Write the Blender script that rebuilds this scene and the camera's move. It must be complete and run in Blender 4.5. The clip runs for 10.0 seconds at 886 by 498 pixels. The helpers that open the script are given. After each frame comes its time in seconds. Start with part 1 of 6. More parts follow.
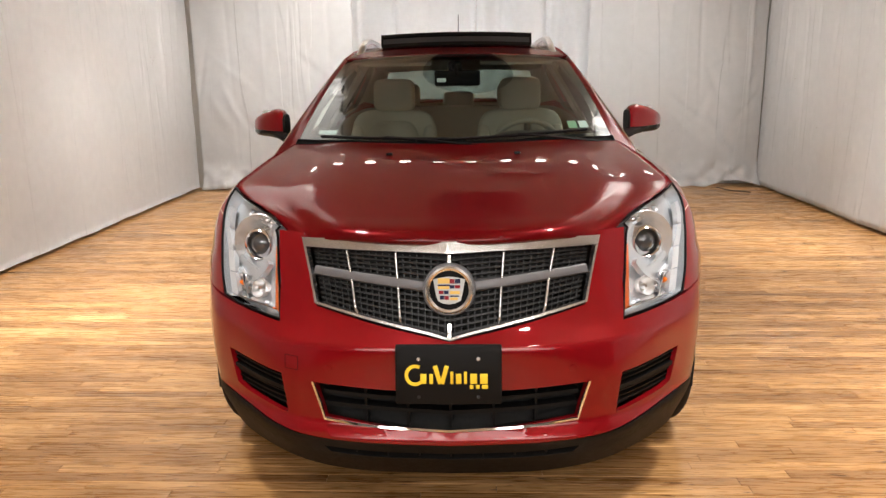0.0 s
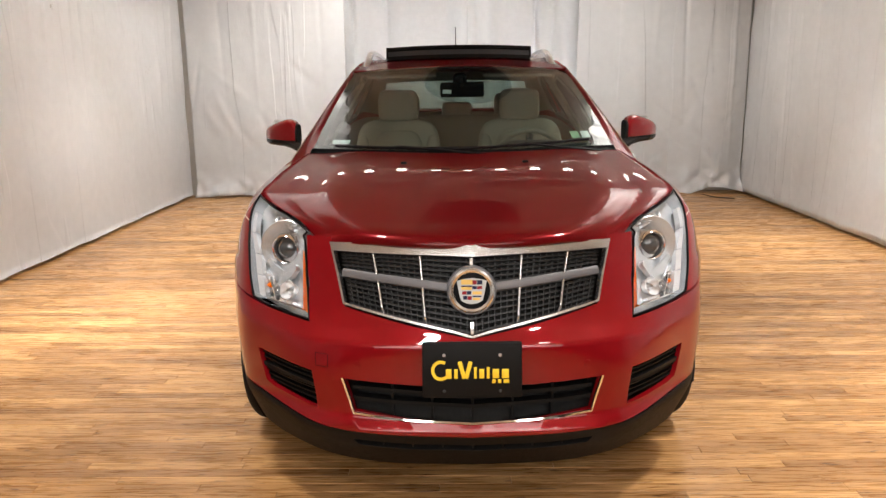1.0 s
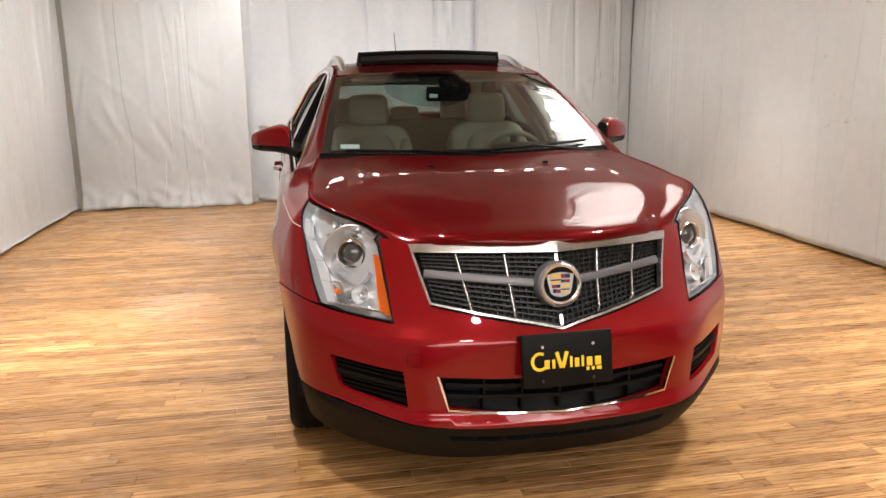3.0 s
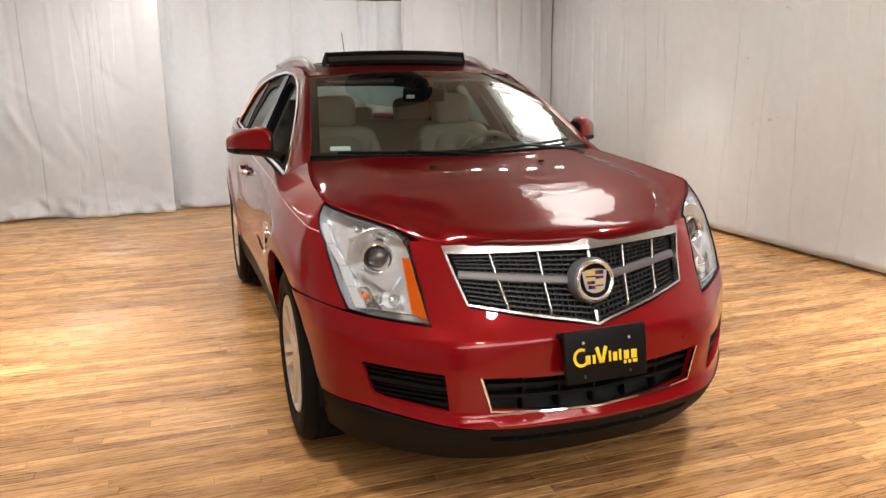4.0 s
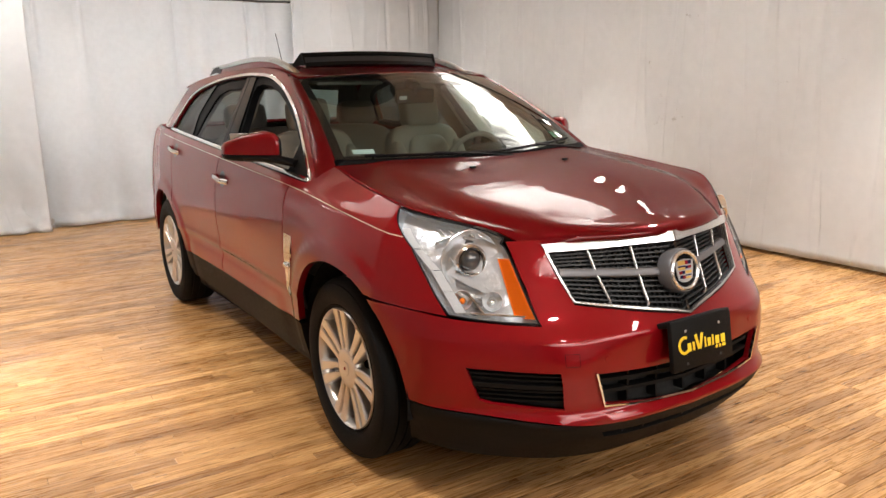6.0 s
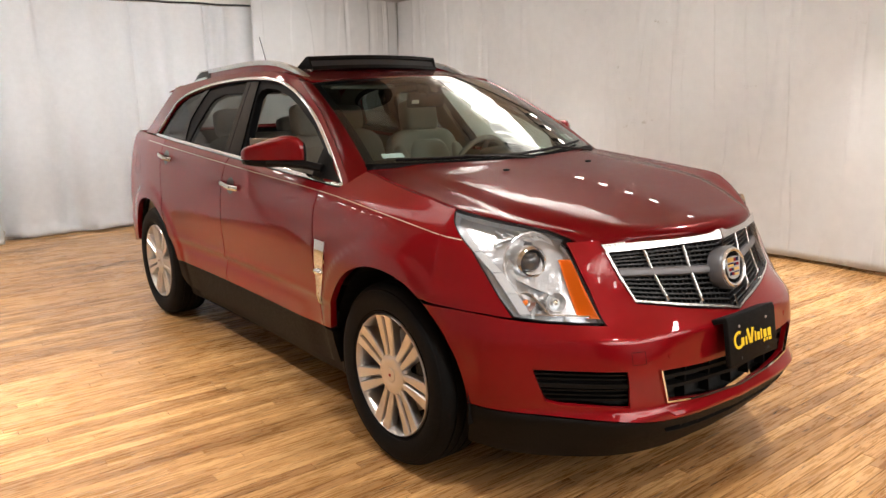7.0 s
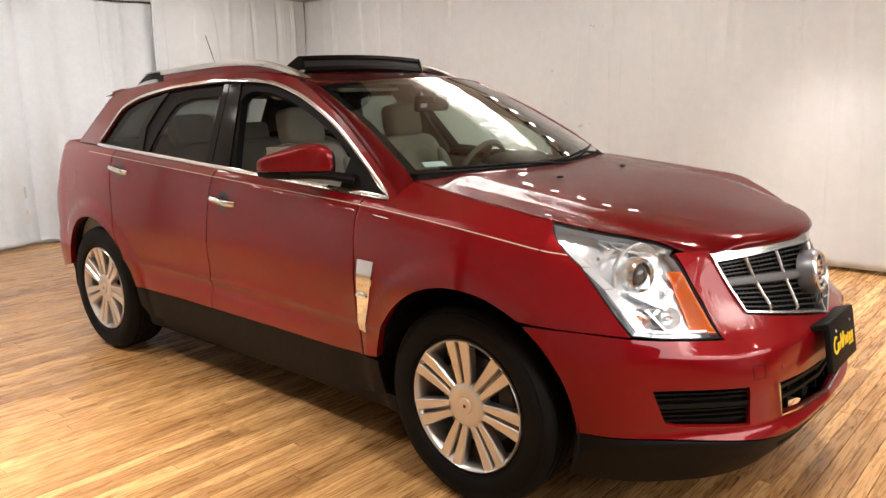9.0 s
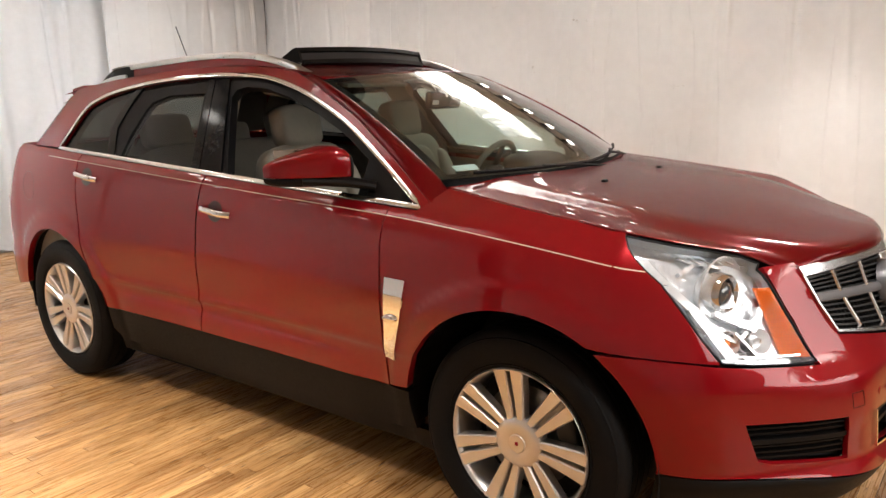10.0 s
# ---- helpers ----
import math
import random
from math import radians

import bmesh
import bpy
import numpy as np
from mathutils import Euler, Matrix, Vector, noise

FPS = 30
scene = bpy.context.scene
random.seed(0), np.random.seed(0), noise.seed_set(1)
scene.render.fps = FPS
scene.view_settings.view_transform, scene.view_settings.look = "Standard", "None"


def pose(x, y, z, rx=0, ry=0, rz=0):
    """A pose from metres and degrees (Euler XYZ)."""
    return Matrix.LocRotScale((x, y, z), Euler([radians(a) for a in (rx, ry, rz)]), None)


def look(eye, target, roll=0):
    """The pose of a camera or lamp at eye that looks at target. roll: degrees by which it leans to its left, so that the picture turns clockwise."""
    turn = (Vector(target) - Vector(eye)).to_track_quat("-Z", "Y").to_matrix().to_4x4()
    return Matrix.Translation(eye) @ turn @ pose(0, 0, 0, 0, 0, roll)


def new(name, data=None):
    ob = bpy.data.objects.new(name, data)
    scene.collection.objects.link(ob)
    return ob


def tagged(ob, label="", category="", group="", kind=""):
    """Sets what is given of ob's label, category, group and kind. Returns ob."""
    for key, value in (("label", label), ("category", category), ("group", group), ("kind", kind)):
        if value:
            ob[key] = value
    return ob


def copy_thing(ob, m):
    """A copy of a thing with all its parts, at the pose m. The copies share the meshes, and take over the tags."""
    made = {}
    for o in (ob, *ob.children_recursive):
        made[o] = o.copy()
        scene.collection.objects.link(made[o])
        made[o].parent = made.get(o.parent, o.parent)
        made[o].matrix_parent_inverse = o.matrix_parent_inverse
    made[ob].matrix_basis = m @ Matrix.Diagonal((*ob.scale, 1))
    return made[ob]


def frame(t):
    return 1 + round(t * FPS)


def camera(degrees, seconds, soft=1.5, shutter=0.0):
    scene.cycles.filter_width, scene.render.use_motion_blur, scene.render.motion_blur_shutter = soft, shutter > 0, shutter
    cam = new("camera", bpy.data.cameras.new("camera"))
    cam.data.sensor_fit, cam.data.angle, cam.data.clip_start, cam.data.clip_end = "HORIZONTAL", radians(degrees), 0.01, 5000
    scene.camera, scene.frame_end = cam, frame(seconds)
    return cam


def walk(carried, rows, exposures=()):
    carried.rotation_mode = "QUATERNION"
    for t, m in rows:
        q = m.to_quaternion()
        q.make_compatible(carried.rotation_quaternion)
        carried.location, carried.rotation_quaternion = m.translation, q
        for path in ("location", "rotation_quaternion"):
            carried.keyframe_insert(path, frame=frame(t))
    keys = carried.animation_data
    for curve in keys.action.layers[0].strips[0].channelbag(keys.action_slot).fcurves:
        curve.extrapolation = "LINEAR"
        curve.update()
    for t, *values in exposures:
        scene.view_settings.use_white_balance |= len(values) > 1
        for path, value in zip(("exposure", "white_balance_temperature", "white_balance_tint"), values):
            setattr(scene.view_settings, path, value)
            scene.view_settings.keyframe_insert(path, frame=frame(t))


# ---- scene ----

# ---------------------------------------------------------------- camera
cam = camera(61.2, 10.0, soft=1.45)
METRES, EYE, TILT, LEAN, TURN = 4.157, 1.455, 0.0, 0.0, 2.5
ROWS = [
    (0.0, 0.0, 0.0, 0.0, -0.2, -13.26, 0.85),
    (0.5, -0.0066, -0.0085, 0.0029, -0.7, -12.99, 0.83),
    (1.0, -0.0317, -0.0354, 0.0058, -1.61, -12.73, 0.74),
    (1.5, -0.0609, -0.0438, 0.0049, -2.39, -12.7, 0.78),
    (2.0, -0.1135, -0.0387, 0.0071, -4.79, -12.64, 0.67),
    (2.5, -0.1686, -0.0367, 0.0073, -8.9, -12.56, 0.69),
    (4.0, -0.3294, 0.0103, 0.0075, -21.64, -12.5, 0.82),
    (4.5, -0.3832, 0.0333, 0.0063, -24.75, -12.44, 0.92),
    (5.0, -0.439, 0.0556, 0.0086, -28.33, -12.34, 0.95),
    (6.5, -0.5547, 0.1609, 0.0024, -37.56, -12.12, 1.16),
    (7.0, -0.5995, 0.1914, 0.0036, -40.09, -11.92, 1.2),
    (7.5, -0.6213, 0.23, 0.0021, -42.19, -11.81, 1.3),
    (8.0, -0.6374, 0.2774, 0.0028, -44.81, -11.75, 1.32),
    (8.5, -0.6571, 0.3208, 0.0007, -47.07, -11.66, 1.4),
    (9.0, -0.6853, 0.3704, 0.0047, -50.79, -11.77, 1.3),
    (9.5, -0.6833, 0.42, -0.0022, -53.05, -11.72, 1.37),
    (10.0, -0.6665, 0.4818, 0.003, -54.94, -11.95, 1.45),
]
walk(cam, [(t, pose(0, 0, EYE, TILT, LEAN, TURN) @ pose(METRES * x, METRES * y, METRES * z, 90 + pitch, roll, yaw)) for t, x, y, z, yaw, pitch, roll in ROWS],
     exposures=[(0.0, -0.75), (7.8, -0.74), (8.8, -0.64), (9.5, -0.58), (10.0, -0.62)])

# ---------------------------------------------------------------- light
world = bpy.data.worlds.new("room_world")
scene.world = world
world.use_nodes = True
world.node_tree.nodes["Background"].inputs["Color"].default_value = (0.9, 0.85, 0.8, 1)
world.node_tree.nodes["Background"].inputs["Strength"].default_value = 0.01

NORTH, WEST, EAST, SOUTH, HIGH = 9.66, -3.62, 3.57, -7.0, 2.70
WARM, COOL = (1.0, 0.955, 0.915), (0.95, 0.975, 1.0)


def area_lamp(name, m, sx, sy, watts, colour):
    data = bpy.data.lights.new(name, "AREA")
    data.shape, data.size, data.size_y, data.energy, data.color = "RECTANGLE", sx, sy, watts, colour
    ob = new(name, data)
    ob.matrix_world = m
    return ob


# tracks of spots that wash the cloth walls, one strip of light each; south strips are added fill
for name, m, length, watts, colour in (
        ("east_wash", look((1.3, 5.0, 2.62), (EAST, 5.0, 1.5)), 8.5, 165, WARM),
        ("west_wash", look((-1.3, 7.2, 2.62), (WEST, 7.2, 1.5)), 4.6, 112, WARM),
        ("north_wash", look((-0.4, 7.3, 2.62), (-0.4, 9.75, 1.25)), 5.4, 140, COOL),
        # no track stands for these two: soft fill for nose and south wall
        ("south_fill", look((0, -2.2, 2.60), (0, 1.6, 0.4)), 6.0, 125, WARM),
        ("south_wall_fill", look((0, -4.3, 2.62), (0, -7.0, 1.2)), 5.0, 90, WARM)):
    strip = area_lamp(name, m, length, 1.7 if name == "south_fill" else 0.45, watts, colour)
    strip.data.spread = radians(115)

# round ceiling lamps, unseen and added as fill for floor, bonnet and nose
FILL_LAMPS = ((-0.8, 0.3), (1.25, 0.3), (-2.35, 4.4), (2.7, 3.1), (-2.2, 6.9), (2.6, 6.3), (-1.35, 2.2), (1.35, 2.2))
for px, py in FILL_LAMPS:
    lamp = area_lamp("ceiling_fill_lamp", pose(px, py, HIGH - 0.03), 0.22, 0.22, 28 if py < 1 else 46 if -2 < px < 0 else 62 if abs(px) < 2 else 56 if px < 0 and py > 5 else 54 if px < 0 else 34, WARM)
    lamp.data.shape, lamp.data.spread = "DISK", radians(110 if py < 1 or py > 6.5 else 140 if abs(px) < 2 else 78)

# ---------------------------------------------------------------- materials
def nodes_of(m):
    m.use_nodes = True
    return m.node_tree.nodes, m.node_tree.links, m.node_tree.nodes["Principled BSDF"]


def mat(name, colour, rough=0.5, metal=0.0, coat=0.0, vary=0.12, scale=8.0, bump=0.0, bump_scale=60.0, spec=0.5, emit=None, alpha=1.0, trans=0.0, ior=1.45, rough_vary=0.1):
    """A surface whose colour and gloss wander at two scales, with fine relief."""
    m = bpy.data.materials.new(name)
    n, l, p = nodes_of(m)
    tc = n.new("ShaderNodeTexCoord")
    big, fine = n.new("ShaderNodeTexNoise"), n.new("ShaderNodeTexNoise")
    big.inputs["Scale"].default_value, fine.inputs["Scale"].default_value = scale, scale * 9
    big.inputs["Detail"].default_value, fine.inputs["Detail"].default_value = 4, 3
    for q in (big, fine):
        l.new(tc.outputs["Object"], q.inputs["Vector"])
    add = n.new("ShaderNodeMath")
    add.operation = "ADD"
    l.new(big.outputs["Fac"], add.inputs[0])
    l.new(fine.outputs["Fac"], add.inputs[1])
    ramp = n.new("ShaderNodeMapRange")
    ramp.inputs["From Min"].default_value, ramp.inputs["From Max"].default_value = 0.6, 1.4
    ramp.inputs["To Min"].default_value, ramp.inputs["To Max"].default_value = 1 - vary, 1 + vary
    l.new(add.outputs[0], ramp.inputs["Value"])
    mul = n.new("ShaderNodeVectorMath")
    mul.operation = "SCALE"
    mul.inputs[0].default_value = colour
    l.new(ramp.outputs[0], mul.inputs["Scale"])
    l.new(mul.outputs[0], p.inputs["Base Color"])
    rr = n.new("ShaderNodeMapRange")
    rr.inputs["From Min"].default_value, rr.inputs["From Max"].default_value = 0.3, 0.7
    rr.inputs["To Min"].default_value, rr.inputs["To Max"].default_value = rough * (1 - rough_vary), min(1, rough * (1 + rough_vary))
    l.new(fine.outputs["Fac"], rr.inputs["Value"])
    l.new(rr.outputs[0], p.inputs["Roughness"])
    p.inputs["Metallic"].default_value = metal
    p.inputs["Coat Weight"].default_value = coat
    p.inputs["Coat Roughness"].default_value = 0.005
    p.inputs["Specular IOR Level"].default_value = spec
    p.inputs["IOR"].default_value = ior
    p.inputs["Transmission Weight"].default_value = trans
    if emit:
        p.inputs["Emission Color"].default_value = (*emit[0], 1)
        p.inputs["Emission Strength"].default_value = emit[1]
    if bump:
        b, t = n.new("ShaderNodeBump"), n.new("ShaderNodeTexNoise")
        t.inputs["Scale"].default_value = bump_scale
        t.inputs["Detail"].default_value = 5
        l.new(tc.outputs["Object"], t.inputs["Vector"])
        l.new(t.outputs["Fac"], b.inputs["Height"])
        b.inputs["Strength"].default_value, b.inputs["Distance"].default_value = 0.6, bump
        l.new(b.outputs[0], p.inputs["Normal"])
    return m


def glass(name, tint, clear=0.85):
    """A thin pane: clear to what lies behind it, with its own reflection."""
    m = bpy.data.materials.new(name)
    n, l, p = nodes_of(m)
    n.remove(p)
    out = n["Material Output"]
    see, shine, mix, edge = n.new("ShaderNodeBsdfTransparent"), n.new("ShaderNodeBsdfGlossy"), n.new("ShaderNodeMixShader"), n.new("ShaderNodeLayerWeight")
    see.inputs["Color"].default_value = (*tint, 1)
    shine.inputs["Roughness"].default_value = 0.02
    edge.inputs["Blend"].default_value = 0.5
    five, gain = n.new("ShaderNodeMath"), n.new("ShaderNodeMath")
    five.operation, five.inputs[1].default_value = "POWER", 4.5
    gain.operation, gain.inputs[1].default_value, gain.inputs[2].default_value, gain.use_clamp = "MULTIPLY_ADD", 0.93 * clear, 0.055 * clear, True
    l.new(edge.outputs["Facing"], five.inputs[0])
    l.new(five.outputs[0], gain.inputs[0])
    l.new(gain.outputs[0], mix.inputs["Fac"])
    l.new(see.outputs[0], mix.inputs[1])
    l.new(shine.outputs[0], mix.inputs[2])
    l.new(mix.outputs[0], out.inputs["Surface"])
    return m


def paint_material():
    """Red metallic lacquer: fine flake under a clear coat."""
    m = mat("red_lacquer", (0.212, 0.0032, 0.0066), rough=0.30, metal=0.22, coat=0.95, spec=0.05, vary=0.05, scale=3.0, rough_vary=0.05)
    n, l, p = nodes_of(m)
    tc, flake, b = n.new("ShaderNodeTexCoord"), n.new("ShaderNodeTexVoronoi"), n.new("ShaderNodeBump")
    flake.inputs["Scale"].default_value = 900
    l.new(tc.outputs["Object"], flake.inputs["Vector"])
    l.new(flake.outputs["Distance"], b.inputs["Height"])
    p.inputs["Coat IOR"].default_value = 1.47
    b.inputs["Strength"].default_value, b.inputs["Distance"].default_value = 0.08, 0.0004
    l.new(b.outputs[0], p.inputs["Normal"])
    return m


PAINT = paint_material()
CHROME = mat("chrome", (0.82, 0.83, 0.84), rough=0.07, metal=1.0, vary=0.03)
SATIN = mat("satin_metal", (0.62, 0.63, 0.64), rough=0.28, metal=1.0, vary=0.02, rough_vary=0.03)
ALLOY = mat("painted_alloy", (0.66, 0.65, 0.63), rough=0.28, metal=0.75, coat=0.3, vary=0.02, scale=3, rough_vary=0.02)
BRUSHED = mat("brushed_chrome", (0.74, 0.75, 0.76), rough=0.24, metal=0.95, vary=0.04)
GREYBAR = mat("grey_metal_trim", (0.17, 0.17, 0.18), rough=0.40, metal=0.5, vary=0.06)
CLAD = mat("black_grained_plastic", (0.0055, 0.005, 0.0048), rough=0.55, spec=0.18, vary=0.2, bump=0.0004, bump_scale=900)
GLOSSBLACK = mat("gloss_black", (0.008, 0.008, 0.009), rough=0.10, spec=0.12)
# near-black for dark parts, and for the shade behind openings
DARK = mat("black_parts_and_shade", (0.008, 0.008, 0.008), rough=0.8)
MESHGREY = mat("grille_plastic", (0.014, 0.0145, 0.015), rough=0.42, vary=0.15)
RUBBER = mat("tyre_rubber", (0.0042, 0.0042, 0.0042), rough=0.72, spec=0.2, vary=0.2, scale=20, bump=0.0006, bump_scale=300)
SEAL = mat("rubber_seal", (0.009, 0.009, 0.010), rough=0.5, spec=0.15)
LEATHER = mat("beige_leather", (0.26, 0.235, 0.195), rough=0.48, vary=0.08, scale=5, bump=0.0008, bump_scale=240)
TRIMBEIGE = mat("beige_trim", (0.20, 0.18, 0.15), rough=0.6, vary=0.06)
TRIMDARK = mat("dark_trim", (0.03, 0.027, 0.025), rough=0.6, bump=0.0005, bump_scale=500)
AMBER = mat("amber_lens", (0.95, 0.20, 0.004), rough=0.35, coat=0.1, vary=0.06)
REFLECTOR = mat("lamp_reflector", (0.78, 0.79, 0.80), rough=0.22, metal=0.65, vary=0.08, scale=30, bump=0.006, bump_scale=45)
LAMPWHITE = mat("lamp_housing", (0.70, 0.74, 0.78), rough=0.20, metal=0.62, coat=0.3, vary=0.12, scale=25, bump=0.010, bump_scale=26)
LENSGLASS = glass("clear_lens", (0.97, 0.98, 0.99), 0.3)
SCREEN = glass("windscreen_glass", (0.52, 0.66, 0.60), 1.4)
TINTED = glass("tinted_glass", (0.34, 0.37, 0.355), 0.5)
PRIVACY = glass("privacy_glass", (0.13, 0.14, 0.135), 0.5)
CLEARPANE = glass("clear_glass", (0.78, 0.86, 0.82), 1.0)
REDLENS = mat("red_lens", (0.45, 0.01, 0.012), rough=0.1, coat=1.0)
BULB = mat("projector_lens", (0.05, 0.055, 0.06), rough=0.04, coat=1.0, spec=0.9)
YELLOW = mat("yellow_print", (0.90, 0.62, 0.03), rough=0.5, vary=0.05)
GOLD = mat("gold_enamel", (0.70, 0.46, 0.12), rough=0.3, metal=0.3)
ENRED = mat("red_enamel", (0.25, 0.015, 0.025), rough=0.25)
ENBLUE = mat("blue_enamel", (0.015, 0.018, 0.06), rough=0.25)
DISCMETAL = mat("brake_metal", (0.35, 0.34, 0.33), rough=0.35, metal=0.9, vary=0.15, scale=30)
STICKER = mat("sticker_paper", (0.75, 0.82, 0.84), rough=0.6)
STICKGREEN = mat("sticker_green", (0.25, 0.45, 0.30), rough=0.6)


def cloth_material():
    """Off-white canvas: weave, soft creases, grey dirt that climbs from the hem in patches."""
    m = mat("canvas_cloth", (0.83, 0.822, 0.81), rough=0.9, vary=0.04, scale=1.2, spec=0.15)
    n, l, p = nodes_of(m)
    tc = n.new("ShaderNodeTexCoord")
    stretch = n.new("ShaderNodeMapping")
    stretch.inputs["Scale"].default_value = (1.8, 1.8, 0.8)
    crease, weave, add, b = n.new("ShaderNodeTexNoise"), n.new("ShaderNodeTexNoise"), n.new("ShaderNodeMath"), n.new("ShaderNodeBump")
    crease.inputs["Scale"].default_value, crease.inputs["Detail"].default_value = 2.2, 6
    weave.inputs["Scale"].default_value = 420
    l.new(tc.outputs["Object"], stretch.inputs["Vector"])
    l.new(stretch.outputs[0], crease.inputs["Vector"])
    l.new(tc.outputs["Object"], weave.inputs["Vector"])
    add.operation = "MULTIPLY_ADD"
    add.inputs[1].default_value = 0.02
    l.new(weave.outputs["Fac"], add.inputs[0])
    l.new(crease.outputs["Fac"], add.inputs[2])
    l.new(add.outputs[0], b.inputs["Height"])
    b.inputs["Strength"].default_value, b.inputs["Distance"].default_value = 0.5, 0.016
    l.new(b.outputs[0], p.inputs["Normal"])
    # thin upright creases
    cm, cn, gate, b2 = n.new("ShaderNodeMapping"), n.new("ShaderNodeTexNoise"), n.new("ShaderNodeMapRange"), n.new("ShaderNodeBump")
    cm.inputs["Scale"].default_value = (1.5, 1.5, 0.10)
    cn.inputs["Scale"].default_value, cn.inputs["Detail"].default_value, cn.inputs["Distortion"].default_value = 1.9, 2.0, 0.3
    l.new(tc.outputs["Object"], cm.inputs["Vector"])
    l.new(cm.outputs[0], cn.inputs["Vector"])
    l.new(cn.outputs["Fac"], gate.inputs["Value"])
    gate.interpolation_type = "SMOOTHERSTEP"
    gate.inputs["From Min"].default_value, gate.inputs["From Max"].default_value = 0.485, 0.515
    l.new(gate.outputs[0], b2.inputs["Height"])
    l.new(b.outputs[0], b2.inputs["Normal"])
    b2.inputs["Strength"].default_value, b2.inputs["Distance"].default_value = 0.5, 0.012
    l.new(b2.outputs[0], p.inputs["Normal"])
    # sparse scuffs and grey smudges
    smear, sm, cr, mx = n.new("ShaderNodeTexNoise"), n.new("ShaderNodeMapping"), n.new("ShaderNodeValToRGB"), n.new("ShaderNodeMix")
    sm.inputs["Scale"].default_value = (1.0, 1.0, 1.6)
    smear.inputs["Scale"].default_value, smear.inputs["Detail"].default_value, smear.inputs["Roughness"].default_value = 2.4, 8, 0.74
    l.new(tc.outputs["Object"], sm.inputs["Vector"])
    l.new(sm.outputs[0], smear.inputs["Vector"])
    c = cr.color_ramp.elements
    c[0].position, c[0].color = 0.26, (0.62, 0.57, 0.52, 1)
    c[1].position, c[1].color = 0.335, (1, 1, 1, 1)
    mx.data_type, mx.blend_type = "RGBA", "MULTIPLY"
    mx.inputs["Factor"].default_value = 1.0
    old = p.inputs["Base Color"].links[0].from_socket
    l.new(smear.outputs["Fac"], cr.inputs["Fac"])
    l.new(old, mx.inputs["A"])
    l.new(cr.outputs["Color"], mx.inputs["B"])
    l.new(mx.outputs["Result"], p.inputs["Base Color"])
    return m


CANVAS = cloth_material()
SHEER = mat("white_sheet_cloth", (0.90, 0.90, 0.90), rough=0.9, vary=0.04, scale=2, spec=0.1)
PLASTER = mat("plaster", (0.62, 0.58, 0.52), rough=0.9, vary=0.06, scale=1.5, bump=0.002, bump_scale=40)
# one ceiling in two tones: the back spots' light is put into the paler
LITCEIL = mat("lit_ceiling_paint", (0.84, 0.81, 0.77), rough=0.95, vary=0.05, scale=1.0)
DIMCEIL = mat("unlit_ceiling_paint", (0.70, 0.66, 0.60), rough=0.95, vary=0.08, scale=1.0)
BLACKMETAL = mat("black_metal", (0.02, 0.02, 0.02), rough=0.5)
# dark brown puts the unlit room's darkness into the side walls
UNLITWALL = mat("unlit_room_brown", (0.10, 0.075, 0.055), rough=0.8, vary=0.15, scale=1.5)
GLOW = mat("lamp_glow", (1, 1, 1), emit=((1.0, 0.95, 0.88), 26.0))


